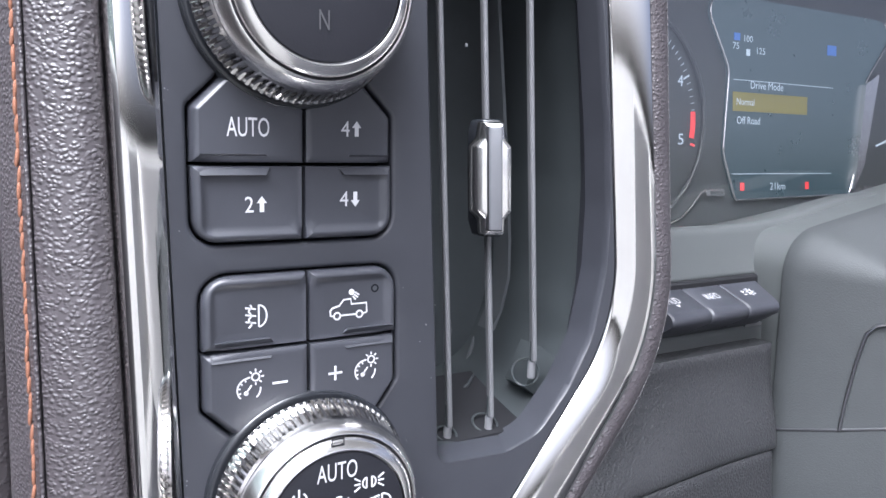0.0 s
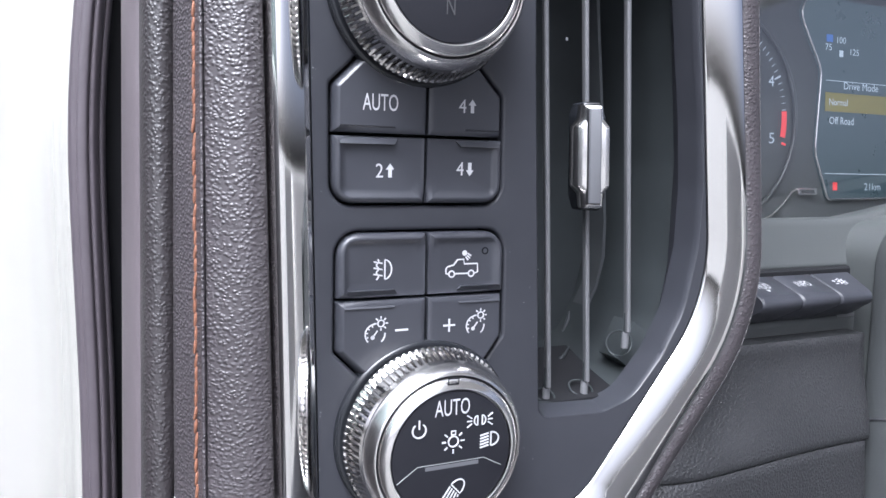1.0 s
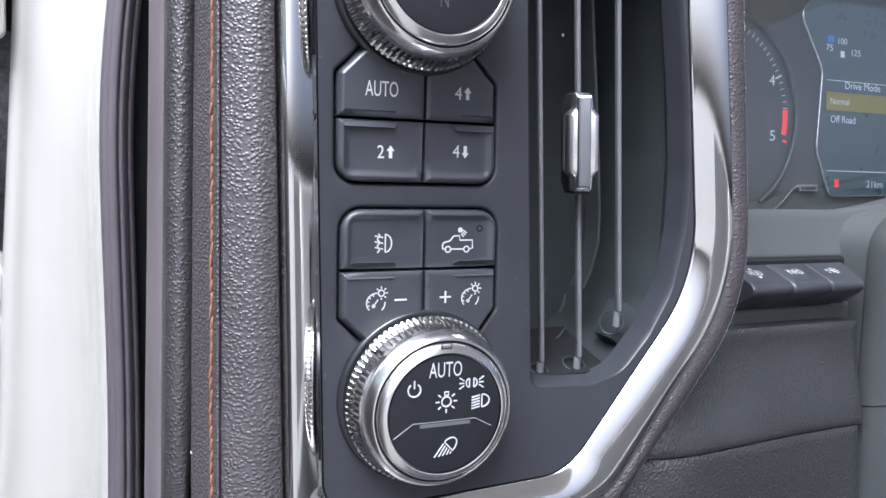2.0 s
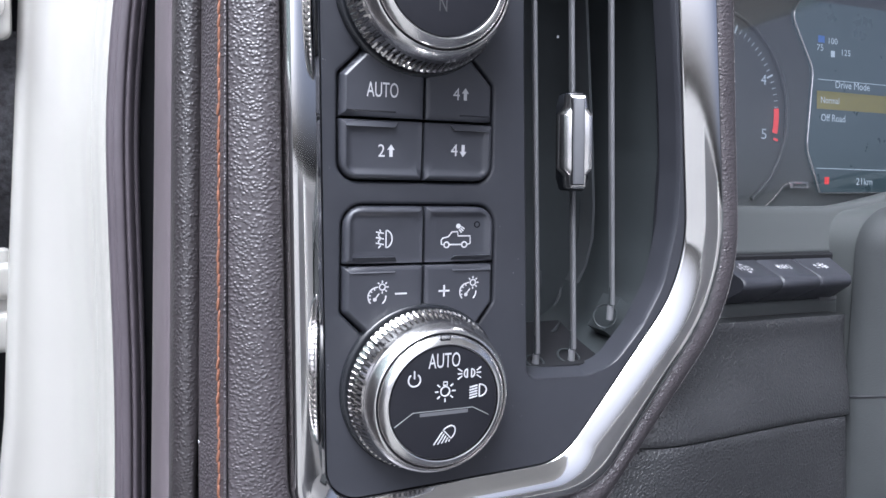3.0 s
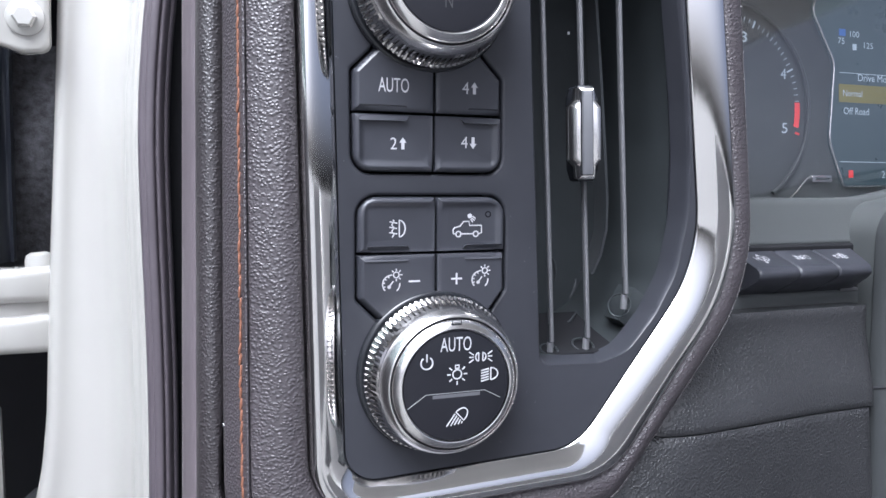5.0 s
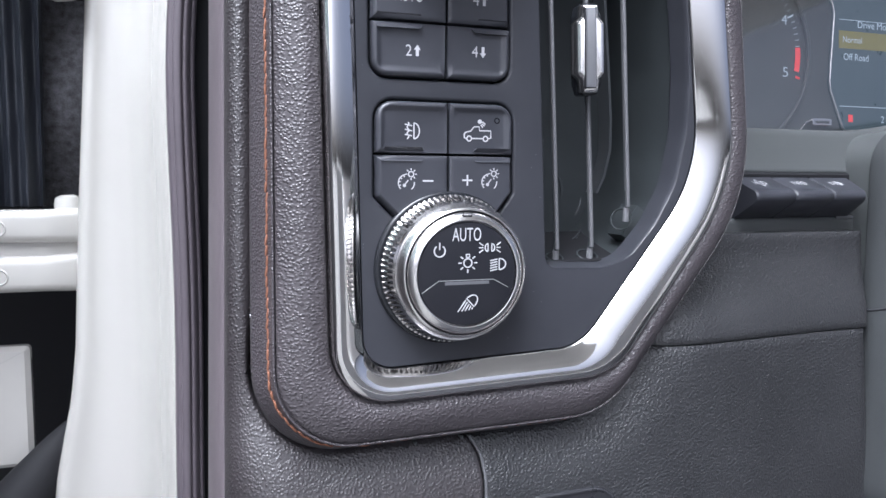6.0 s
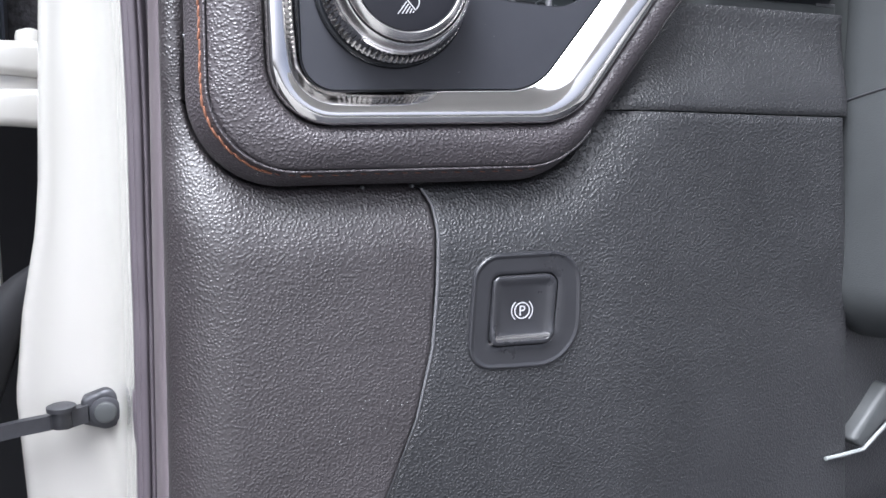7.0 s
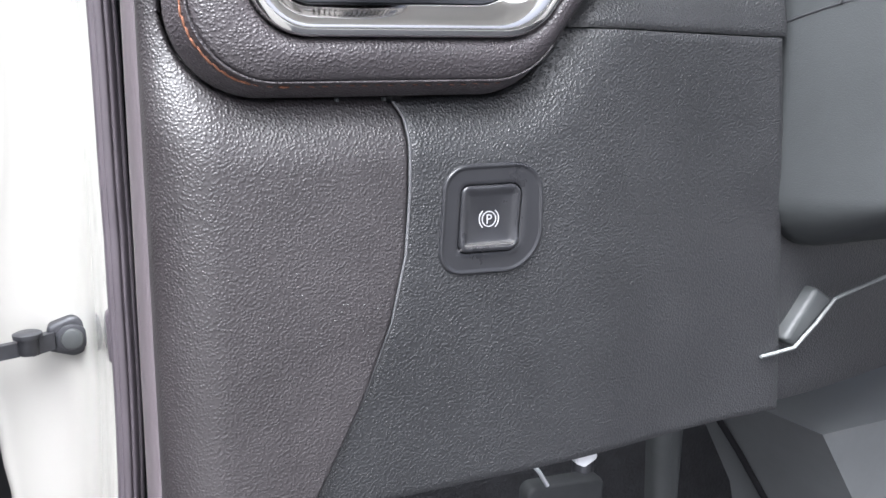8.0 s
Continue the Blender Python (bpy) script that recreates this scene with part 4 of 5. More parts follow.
part("lower_strip", moulding("fascia_strip", 0.1125, 0.2340, 1.3000, 1.3096, lambda x, z: 0.0440, "smooth", 20, 8, 0.012), fascia)


def shelf_ring(x):
    """Section of the skin between the switch bank and the cluster; its brow climbs towards the steering column."""
    up = 0.013 * smooth01((x - 0.225) / 0.10)
    return [(x, y, z + up * min(max((z - 1.334) / 0.016, 0), 1)) for y, z in ((0.0540, 1.3260), (0.0500, 1.3312), (0.0498, 1.3322), (0.0503, 1.3332), (0.0528, 1.3420), (0.0552, 1.3490), (0.0562, 1.3515), (0.0578, 1.3526), (0.0600, 1.3526), (0.0700, 1.3512), (0.118, 1.3410), (0.118, 1.330), (0.06, 1.3200))]


part("shelf", mesh_of("shelf", *loft([shelf_ring(x) for x in np.linspace(0.1125, 0.50, 40)], True, True, True), M["smooth"], 50), fascia)

# ---- specks of dust on the plate and the knee panel ----
dust = tagged(new("dust_specks"), "pale specks of dust on the black panels", "dust", "", "stuff")
specks = []
rng = random.Random(11)
for k in range(26):
    x, z = rng.uniform(-0.036, 0.036), rng.uniform(1.268, 1.40)
    if -0.0300 < x < 0.0275 and 1.2700 < z < 1.4200:
        x = -0.0335 + 0.003 * rng.random() if k % 3 else 0.0285 + 0.010 * rng.random()
    r = rng.uniform(0.00006, 0.00012)
    specks.append(box(x - r, x + r, PLATE_Y - 0.00012, PLATE_Y + 0.0002, z - r, z + r * rng.uniform(0.8, 1.8), r * 0.3))
for k in range(40):
    far = k % 4 == 0
    x, z = (rng.gauss(-0.012, 0.016), rng.gauss(1.141, 0.007)) if not far else (rng.uniform(-0.03, 0.10), rng.uniform(1.09, 1.21))
    if seam_x(z) - 0.003 < x < seam_x(z) + 0.003 or (x > 0.030 and 1.150 < z < 1.206):
        continue
    y = end_depth(x, z) if x < seam_x(z) else knee_depth(x, z)
    r = rng.uniform(0.00007, 0.00013)
    specks.append(box(x - r * rng.uniform(1, 2.5), x + r, y - 0.0003, y + 0.0005, z - r, z + r, r * 0.3))
dust_part = part("speck", mesh_of("dust_specks", *join(*specks), M["pale_grey"], 60), dust)
tagged(dust_part, kind="stuff")

# ---- park brake switch ----
park = thing("park_brake_switch", "black park brake switch in a rounded bezel on the knee panel", "switch", at=(0.055, 0.022, 1.178))
PB = [(0.0324, 1.1558, 0.010), (0.0810, 1.1546, 0.018), (0.0798, 1.2014, 0.013), (0.0347, 1.2006, 0.011)]
r_pb = rounded(PB, 8, 6)


def pb_y(z):
    return 0.0200 + 0.03 * max(1.19 - z, 0)


rings = []
for d, dy in ((-0.0006, 0.0030), (-0.0005, -0.0001), (-0.0002, -0.0008), (0.0003, -0.0012), (0.0009, -0.0011), (0.0014, -0.0007), (0.0020, -0.0006), (0.0060, -0.0006)):
    rings.append([(x, pb_y(z) + dy, z) for x, z in inset(r_pb, d)])
KEY = [(0.0406, 1.1643, 0.0036), (0.0690, 1.1640, 0.0055), (0.0708, 1.1932, 0.0052), (0.0419, 1.1929, 0.0040)]
rings.append([(x, pb_y(z) - 0.0006, z) for x, z, *_ in rounded(inset_poly(KEY, -0.0004), 8, 6)])
rings.append([(x, pb_y(z) - 0.0003, z) for x, z, *_ in rounded(KEY, 8, 6)])
rings.append([(x, pb_y(z) + 0.0060, z) for x, z, *_ in rounded(inset_poly(KEY, 0.0003), 8, 6)])
part("bezel", mesh_of("park_bezel", *loft(rings), M["key"], 50), park)
krings = []
for d, dy in ((0.0005, 0.006), (0.0005, 0.0000), (0.0007, -0.0006), (0.0012, -0.0010), (0.0022, -0.0010), (0.0034, -0.0006), (0.0050, 0.0001)):
    krings.append([(x, pb_y(z) + dy - (0.0016 * smooth01((1.1740 - z) / 0.006) if d < 0.003 else 0), z) for x, z, *_ in rounded(inset_poly(KEY, d), 8, 6)])
key = part("key", mesh_of("park_key", *loft(krings, True, True, True), M["key"], 50), park, "black plastic pull key")
lipv = [[(0.0416 + (0.0676 - 0.0416) * f, pb_y(1.166) + a - 0.0002, 1.1668 + b) for a, b in ((-0.0012, 0.0020), (-0.0020, 0.0014), (-0.0021, -0.0002), (-0.0014, -0.0014), (0.0004, -0.0018), (0.002, -0.0018), (0.002, 0.0018))] for f in np.linspace(0, 1, 6)]
part("lip", mesh_of("park_lip", *loft(lipv, True, True, True), M["satin_chrome"], 40), key, "grey metallic edge of the key")
PKY = pb_y(1.178) + 0.0001 - 0.00018
ring1 = arc(0, 0, 3.15, 0, 360, 26)
mark("symbol", [ring1[:-1] + [ring1[0]], arc(0, 0, 4.5, 130, 230, 10), arc(0, 0, 4.5, -50, 50, 10)], [], (0.0551, PKY, 1.1782), key, w=0.42)
letters("lettering", "P", (0.0552, PKY, 1.1782), 0.0040, 0.0025, key)

# ---- switch bank under the cluster ----
bank = thing("switch_bank", "bank of three small black display buttons with pale marks", "buttons", at=(0.186, 0.035, 1.32))
housing = [[(x, y, z) for y, z in ((0.0465, 1.3084), (0.0455, 1.3094), (0.060, 1.3110), (0.060, 1.3084))] for x in (0.143, 0.2262)]
part("housing", mesh_of("bank_housing", *loft(housing, True, True, True), M["key"]), bank)
part("recess", mesh_of("bank_recess", *box(0.143, 0.2265, 0.0480, 0.060, 1.3085, 1.3312, 0.001), M["black"]), bank)
lip_end = [[(x, y, z) for y, z in ((0.0440, 1.3090), (0.0440, 1.3104), (0.0480, 1.3104), (0.0480, 1.3090))] for x in (0.2140, 0.2265)]
part("edge", mesh_of("bank_edge", *loft(lip_end, True, True, True), M["key_edge"]), bank)
BX = (0.1530, 0.1755, 0.1978, 0.2172)
for k in range(3):
    xa, xb = BX[k] + 0.0002, BX[k + 1] - 0.0002
    skew = 0.0075 if k == 2 else 0.0
    sec = ((0.0465, 1.3288), (0.0335, 1.3239), (0.0316, 1.3231), (0.0303, 1.3221), (0.0297, 1.3207), (0.0299, 1.3193), (0.0308, 1.3181), (0.0450, 1.3096), (0.0475, 1.3096))
    rings = []
    for f, s in ((0.0, 0.0006), (0.03, 0.0), (0.97, 0.0), (1.0, 0.0006)):
        rings.append([(xa + (xb - xa) * f + (skew * (y - 0.0297) / 0.0243 if f > 0.5 else 0.0), y + s, z - s * 0.6) for y, z in sec])
    bt = part("push_button", mesh_of("bank_button", *loft(rings, True, True, True), M["button"], 40), bank)
    up = Vector((0, 0.0130, 0.0049)).normalized()
    o = Vector((0.1626 + 0.0229 * k, 0.0396, 1.32620))
    if k == 0:
        letters("lettering", "HUD", o, 0.0040, 0.0070, bt, right=(1, 0, 0), up=up)
        mark("arrow", [], [[(-1, 0), (1, 0), (0, 1.5)]], o + up * 0.0029, bt, right=(1, 0, 0), up=up)
        mark("arrow", [], [[(-1, 0), (0, -1.5), (1, 0)]], o - up * 0.0029, bt, right=(1, 0, 0), up=up)
    elif k == 1:
        letters("lettering", "INFO", o, 0.0040, 0.0082, bt, right=(1, 0, 0), up=up)
    else:
        lampc = arc(0.8, 0, 1.2, 0, 360, 14)
        rr = [[(0.8 + r * math.cos(radians(a)), r * math.sin(radians(a))) for r in (1.8, 2.7)] for a in range(0, 360, 45)]
        mark("symbol", [lampc[:-1] + [lampc[0]], [(-4.2, 0.6), (-2.6, 0.6)], [(-3.4, -0.2), (-3.4, 1.4)], [(-4.2, -1.6), (-2.6, -1.6)]] + rr, [], o, bt, w=0.42, right=(1, 0, 0), up=up)

# ---- instrument cluster ----
cluster = thing("instrument_cluster", "instrument cluster with rev counter and colour display, lit", "instrument cluster", at=(0.30, 0.125, 1.42))


def cl(x, z, out=0.0):
    return (x, 0.1215 + 0.078 * (z - 1.40) - out, z)


def cl_plate(name, outline, out, material, thick=0.002, label=""):
    front = [cl(x, z, out) for x, z, *_ in outline]
    back = [cl(x, z, out - thick) for x, z, *_ in outline]
    return part(name, mesh_of(name, *loft([back, front], True, True, True), M[material]), cluster, label)


CUP, CRT = Vector((0, 0.078, 1)).normalized(), Vector((1, 0, 0))
cl_plate("back_plate", rounded([(0.14, 1.338, 0.002), (0.62, 1.338, 0.002), (0.62, 1.52, 0.02), (0.14, 1.52, 0.02)], 4, 2), 0.0, "dial", 0.006)
TC = (0.2085, 1.402)
dial_ring = [cl(TC[0] + 0.0575 * math.cos(w), TC[1] + 0.0575 * math.sin(w), 0.002) for w in np.linspace(-1.0, 2.6, 60)]
part("dial_rim", mesh_of("dial_rim", *tube(dial_ring, 0.0012, 8), M["dial"], 60), cluster)
ang = lambda u: 25.5 - (u - 4.0) * 41.0
for i in range(0, 46):
    u = i / 10
    a = radians(ang(u))
    big = i % 10 == 0
    r0, r1, w = (0.0478, 0.0525, 0.0009) if big else ((0.0492, 0.0520, 0.00035))
    d, t = Vector((math.cos(a), math.sin(a))), Vector((-math.sin(a), math.cos(a)))
    q = [d * r0 + t * w / 2, d * r0 - t * w / 2, d * r1 - t * w / 2, d * r1 + t * w / 2]
    if i >= 15:
        mark("tick", [], [[(p.x * 1000, p.y * 1000) for p in q]], cl(*TC, 0.0006), cluster, "lit_white", up=CUP)
red = [(math.cos(radians(a)) * r * 1000, math.sin(radians(a)) * r * 1000) for r, seq in ((0.0488, range(4, -13, -2)), (0.0524, range(-12, 5, 2))) for a in seq]
mark("red_band", [], [red], cl(*TC, 0.0006), cluster, "lit_red", up=CUP)
mark("tick", [], [[(49.0, -13.2), (52.0, -14.0), (51.8, -15.2), (48.6, -14.4)]], cl(*TC, 0.0006), cluster, "lit_red", up=CUP)
for txt, x, z in (("3", 0.2212, 1.4405), ("4", 0.2489, 1.4214), ("5", 0.2495, 1.3907)):
    letters("numeral", txt, cl(x, z, 0.0008), 0.0058, 0.0040, cluster, "lit_white", up=CUP)

SCREEN = [(0.2925, 1.3575, 0.003), (0.4010, 1.3590, 0.003), (0.4085, 1.378, 0.01), (0.4150, 1.4290, 0.02), (0.4520, 1.470, 0.01), (0.2630, 1.470, 0.01), (0.2860, 1.430, 0.016), (0.2815, 1.384, 0.02)]
r_scr = rounded(SCREEN, 8, 4)
cl_plate("display", r_scr, 0.0012, "screen", 0.001, "dark colour display showing drive mode")
edge_pts = [p for p in r_scr if p[1] < 1.4695]
start = max(range(len(r_scr)), key=lambda i: (r_scr[i][1] > 1.4695 and r_scr[(i + 1) % len(r_scr)][1] <= 1.4695))
path = [cl(*r_scr[(start + 1 + i) % len(r_scr)][:2], 0.002) for i in range(len(edge_pts))]
part("display_trim", mesh_of("display_trim", *tube(path, 0.0007, 8), M["chrome"], 60), cluster, "thin bright display surround")
strip = rounded([(0.4022, 1.3590, 0.0006), (0.4145, 1.3785, 0.001), (0.4285, 1.4360, 0.001), (0.4140, 1.4285, 0.001), (0.4062, 1.3750, 0.001)], 4, 2)
cl_plate("chrome_strip", strip, 0.004, "satin_chrome", 0.004, "chrome strip beside the display")
for xa in (0.2678, 0.4158):
    tab = rounded([(xa, 1.3602, 0.0006), (xa + 0.0145, 1.3602, 0.0006), (xa + 0.0145, 1.3640, 0.0006), (xa, 1.3640, 0.0006)], 3, 1)
    cl_plate("badge", tab, 0.003, "satin_chrome", 0.003)
    mark("bar", [[(-5, 0), (5, 0)]], [], cl(xa + 0.0073, 1.3620, 0.0034), cluster, "dial", w=1.6, up=CUP)
rail = [cl(x, z, 0.002) for x, z in ((0.240, 1.3462), (0.2490, 1.3490), (0.2570, 1.3548), (0.2635, 1.3615), (0.2678, 1.3634))]
part("dial_trim", mesh_of("dial_trim", *tube(rail, 0.0007, 8), M["satin_chrome"], 60), cluster)
needle = [cl(0.4235, 1.3899, 0.006), cl(0.4560, 1.3990, 0.006)]
part("needle", mesh_of("needle", *tube(needle, [0.0006, 0.0011], 8), M["lit_white"]), cluster, "white needle of the speed dial")


def bar(x, z, w, h, m):
    mark("bar", [], [[(-w / 2, -h / 2), (w / 2, -h / 2), (w / 2, h / 2), (-w / 2, h / 2)]], cl(x, z, 0.0018), cluster, m, up=CUP)


letters("lettering", "Drive Mode", cl(0.3190, 1.4222, 0.0018), 0.0042, 0.0290, cluster, "lit_white", up=CUP)
bar(0.3230, 1.4125, 67.0, 10.6, "lit_amber")
letters("lettering", "Normal", cl(0.2995, 1.4125, 0.0024), 0.0038, 0.0150, cluster, "lit_white", up=CUP)
letters("lettering", "Off Road", cl(0.3030, 1.4022, 0.0018), 0.0042, 0.0200, cluster, "lit_white", up=CUP)
letters("lettering", "21km", cl(0.3300, 1.3650, 0.0018), 0.0042, 0.0140, cluster, "lit_white", up=CUP)
letters("lettering", "75", cl(0.2915, 1.4430, 0.0018), 0.0036, 0.0052, cluster, "lit_white", up=CUP)
letters("lettering", "100", cl(0.3020, 1.4475, 0.0018), 0.0036, 0.0072, cluster, "lit_white", up=CUP)
letters("lettering", "125", cl(0.3130, 1.4415, 0.0018), 0.0036, 0.0072, cluster, "lit_white", up=CUP)
bar(0.2925, 1.4480, 5.0, 4.0, "lit_blue")
bar(0.3800, 1.4470, 9.0, 6.0, "lit_blue")
bar(0.3020, 1.4400, 3.0, 3.6, "lit_white")
bar(0.2985, 1.3650, 3.4, 4.4, "lit_red")
bar(0.3580, 1.3650, 3.4, 4.4, "lit_red")
bar(0.3360, 1.3722, 92.0, 0.4, "lit_white")
bar(0.3360, 1.4245, 92.0, 0.3, "lit_white")
lens = rounded([(0.15, 1.3420, 0.004), (0.60, 1.3420, 0.004), (0.60, 1.515, 0.01), (0.15, 1.515, 0.01)], 3, 3)
front, back = [(x, 0.102 + 0.06 * (z - 1.342), z) for x, z, *_ in lens], [(x, 0.1035 + 0.06 * (z - 1.342), z) for x, z, *_ in lens]
lens_ob = part("lens", mesh_of("lens", *loft([back, front], True, True, True), M["lens"]), cluster, "clear plastic cover lens")
lens_ob.visible_shadow = False
# hood top lies out of view; added to keep daylight off the cluster
hood = thing("cluster_hood", "dark hood over the instrument cluster, unseen, added to shade it", "dashboard panel")
hood_prof = [[(x, y, z) for y, z in ((0.045, 1.515), (0.06, 1.535), (0.16, 1.552), (0.16, 1.53), (0.07, 1.512))] for x in np.linspace(0.12, 0.66, 10)]
part("panel", mesh_of("hood", *loft(hood_prof, True, True, True), M["soft"], 40), hood)
part("side_wall", mesh_of("hood_side", *box(0.128, 0.137, 0.035, 0.13, 1.335, 1.54, 0.003), M["soft"]), hood)

# ---- steering column ----
column = thing("steering_column", "dark grey plastic steering column cover", "steering column")
col_sec = rounded([(0.2250, 1.150, 0.03), (0.46, 1.150, 0.03), (0.46, 1.390, 0.05), (0.2225, 1.3510, 0.020)], 10, 5)
part("boot", mesh_of("column_boot", *loft([[(x, y, z) for x, z in inset(col_sec, d)] for y, d in ((0.070, 0.004), (0.040, 0.0020), (0.030, 0.0022), (0.0280, 0.005))], True, True, True), M["smooth"], 50), column, "soft dark gaiter behind the cover")
COL = ((0.0350, 0.0010), (0.0335, 0.0), (0.026, 0.0008), (0.014, 0.0048), (0.002, 0.0105), (-0.012, 0.0185), (-0.026, 0.0270), (-0.040, 0.0360), (-0.050, 0.0440), (-0.054, 0.0520))
rings = [[(x, y, z) for x, z in inset(col_sec, s)] for y, s in COL]
shroud = part("shroud", mesh_of("column_shroud", *loft(rings, True, True, True), M["shroud"], 50), column)
part("seam", mesh_of("column_seam", *tube([(0.2238 + s, y, 1.2635 + 0.28 * (0.036 - y)) for y, s in COL[1:-1]], 0.0007, 6), M["key"], 60), shroud)
panel_seam = [(0.2308, 0.0072, 1.2715), (0.2312, 0.0060, 1.2850), (0.2320, 0.0035, 1.3030), (0.2328, 0.0012, 1.3140), (0.2343, -0.0015, 1.3175), (0.2368, -0.0060, 1.3190), (0.2453, -0.0205, 1.3205), (0.2568, -0.0395, 1.3220)]
part("seam", mesh_of("column_seam", *tube(panel_seam, 0.0007, 6), M["key"], 60), shroud)

column_panel = thing("column_panel", "dark plastic lower panel under the steering column", "dashboard panel")
part("panel", moulding("column_panel", lambda z: knee_end(z) + 0.0012, 0.52, 1.0590, 1.235, lambda x, z: 0.034 + 0.03 * smooth01((x - 0.23) / 0.25) + 0.03 * max(1.19 - z, 0), "knee", 40, 30, 0.02), column_panel)
release = thing("release_lever", "grey plastic release lever with pale edges", "lever", at=(0.26, 0.035, 1.11))
lever = [(0.2395, 1.0988, 0.002), (0.2475, 1.0938, 0.002), (0.2748, 1.1180, 0.003), (0.2612, 1.1265, 0.003)]
part("body", mesh_of("lever_body", *slab(lever, 0.0290, 0.046, 0.003, 3), M["lever"], 50), release)
# thin tubes, paler than the body, along the lever's edges and tail
for pts in ([(0.2235, 0.0290, 1.0918), (0.2350, 0.0290, 1.0926), (0.2475, 0.0290, 1.0938)], [(0.2475, 0.0290, 1.0938), (0.2615, 0.0285, 1.1060), (0.2748, 0.0290, 1.1183)], [(0.2748, 0.0290, 1.1183), (0.2840, 0.0310, 1.1196), (0.300, 0.034, 1.1212), (0.345, 0.042, 1.1260)]):
    part("edge", mesh_of("lever_edge", *tube(pts, 0.0010, 8), M["pale_grey"], 60), release, "pale lever edge")

# ---- body side: garnish, seal, pillar, hinge ----
door_frame = thing("door_frame", "white painted front door pillar with black rubber and shaded gaps seal", "door frame", kind="structure")


def strip_along(profile, zs, shift):
    return loft([[(x + shift(z), y, z) for x, y in profile] for z in zs], True, True, True)


garnish = thing("side_garnish", "smooth grey plastic strip beside the dashboard end", "trim")
g_prof = [(-0.0700, 0.100), (-0.0700, 0.0475)] + [(-0.0735 + 0.0060 * math.cos(radians(a)), 0.0620 + 0.0180 * math.sin(radians(a))) for a in range(280, 179, -10)] + [(-0.0788, 0.100)]
part("strip", mesh_of("garnish", *strip_along(g_prof, np.linspace(1.00, 1.52, 20), lambda z: 0.022 * (z - 1.3)), M["garnish"], 50), garnish)


def seal_shift(z):
    return 0.004 * max((z - 1.365) / 0.075, 0) ** 2 - 0.0035 * max((1.16 - z) / 0.1, 0) + 0.0006 * math.sin(z * 31)


def ribbed_prof(cx, cy, rx, ry, grooves, n=60):
    """A rubber bulb's section with shallow moulded grooves at the given angles."""
    pts = []
    for i in range(n):
        a = 360.0 * i / n
        k = 1 - sum(0.20 * math.exp(-((a - g) / 7.0) ** 2) for g in grooves)
        pts.append((cx + rx * k * math.cos(radians(a)), cy + ry * k * math.sin(radians(a))))
    return pts


def round_prof(cx, cy, rx, ry, n=14):
    return [(cx + rx * math.cos(2 * math.pi * i / n), cy + ry * math.sin(2 * math.pi * i / n)) for i in range(n)]


seal = thing("door_seal", "dark grey rubber door seal along the pillar", "seal")
zs = np.linspace(0.95, 1.56, 70)
part("bulb", mesh_of("seal_bulb", *strip_along(ribbed_prof(-0.0889, 0.138, 0.0055, 0.007, (232, 292)), zs, seal_shift), M["seal"], 60), seal)
part("lip", mesh_of("seal_lip", *strip_along(round_prof(-0.0830, 0.141, 0.0017, 0.005), zs, seal_shift), M["seal"], 60), seal)
part("carrier", mesh_of("seal_carrier", *strip_along([(-0.0930, 0.147), (-0.0700, 0.150), (-0.0700, 0.156), (-0.0930, 0.154)], zs, seal_shift), M["black"], 40), seal)

clip_ring = round_prof(-0.0950, 0.150, 0.0030, 0.0050)
part("clip", mesh_of("seal_clip", *loft([[(-0.0950 + (x + 0.0950) * k, y, z) for x, y in clip_ring] for z, k in ((1.0930, 0.3), (1.0945, 0.9), (1.0990, 1.0), (1.1160, 1.0), (1.1205, 0.9), (1.1220, 0.3))], True, True, True), M["seal"], 50), seal, "dark rubber bump on the seal")

PILLAR_L = [(0.80, -0.160), (0.98, -0.1665), (1.0, -0.1690), (1.091, -0.1726), (1.143, -0.1662), (1.19, -0.1568), (1.22, -0.1535), (1.30, -0.1492), (1.38, -0.1440), (1.456, -0.1395), (1.60, -0.130)]


def pillar_left(z):
    for (za, xa), (zb, xb) in zip(PILLAR_L, PILLAR_L[1:]):
        if z <= zb:
            return xa + (xb - xa) * (z - za) / (zb - za)
    return PILLAR_L[-1][1]


rings = []
for z in np.linspace(0.80, 1.60, 90):
    a = -0.0915 + seal_shift(z)
    b = pillar_left(z)
    prof = [(a + 0.012, 0.158), (a, 0.160), (a - 0.003, 0.166), (a - 0.006, 0.185), (a - 0.010, 0.215), (a - 0.016, 0.238), (a - 0.024, 0.250)]
    c = a - 0.024
    prof += [(c + (b + 0.005 - c) * f, 0.250 + 0.006 * math.sin(f * 2.4)) for f in (0.25, 0.5, 0.75, 1.0)]
    prof += [(b + 0.0015, 0.257), (b, 0.262), (b, 0.275), (b + 0.004, 0.34)]
    for _ in range(2):
        cut = [prof[0]]
        for p, q in zip(prof, prof[1:]):
            cut += [(0.75 * p[0] + 0.25 * q[0], 0.75 * p[1] + 0.25 * q[1]), (0.25 * p[0] + 0.75 * q[0], 0.25 * p[1] + 0.75 * q[1])]
        prof = cut + [prof[-1]]
    rings.append([(x, y, z) for x, y in prof])
part("pillar", mesh_of("pillar", *loft(rings, False), M["paint"], 60), door_frame)

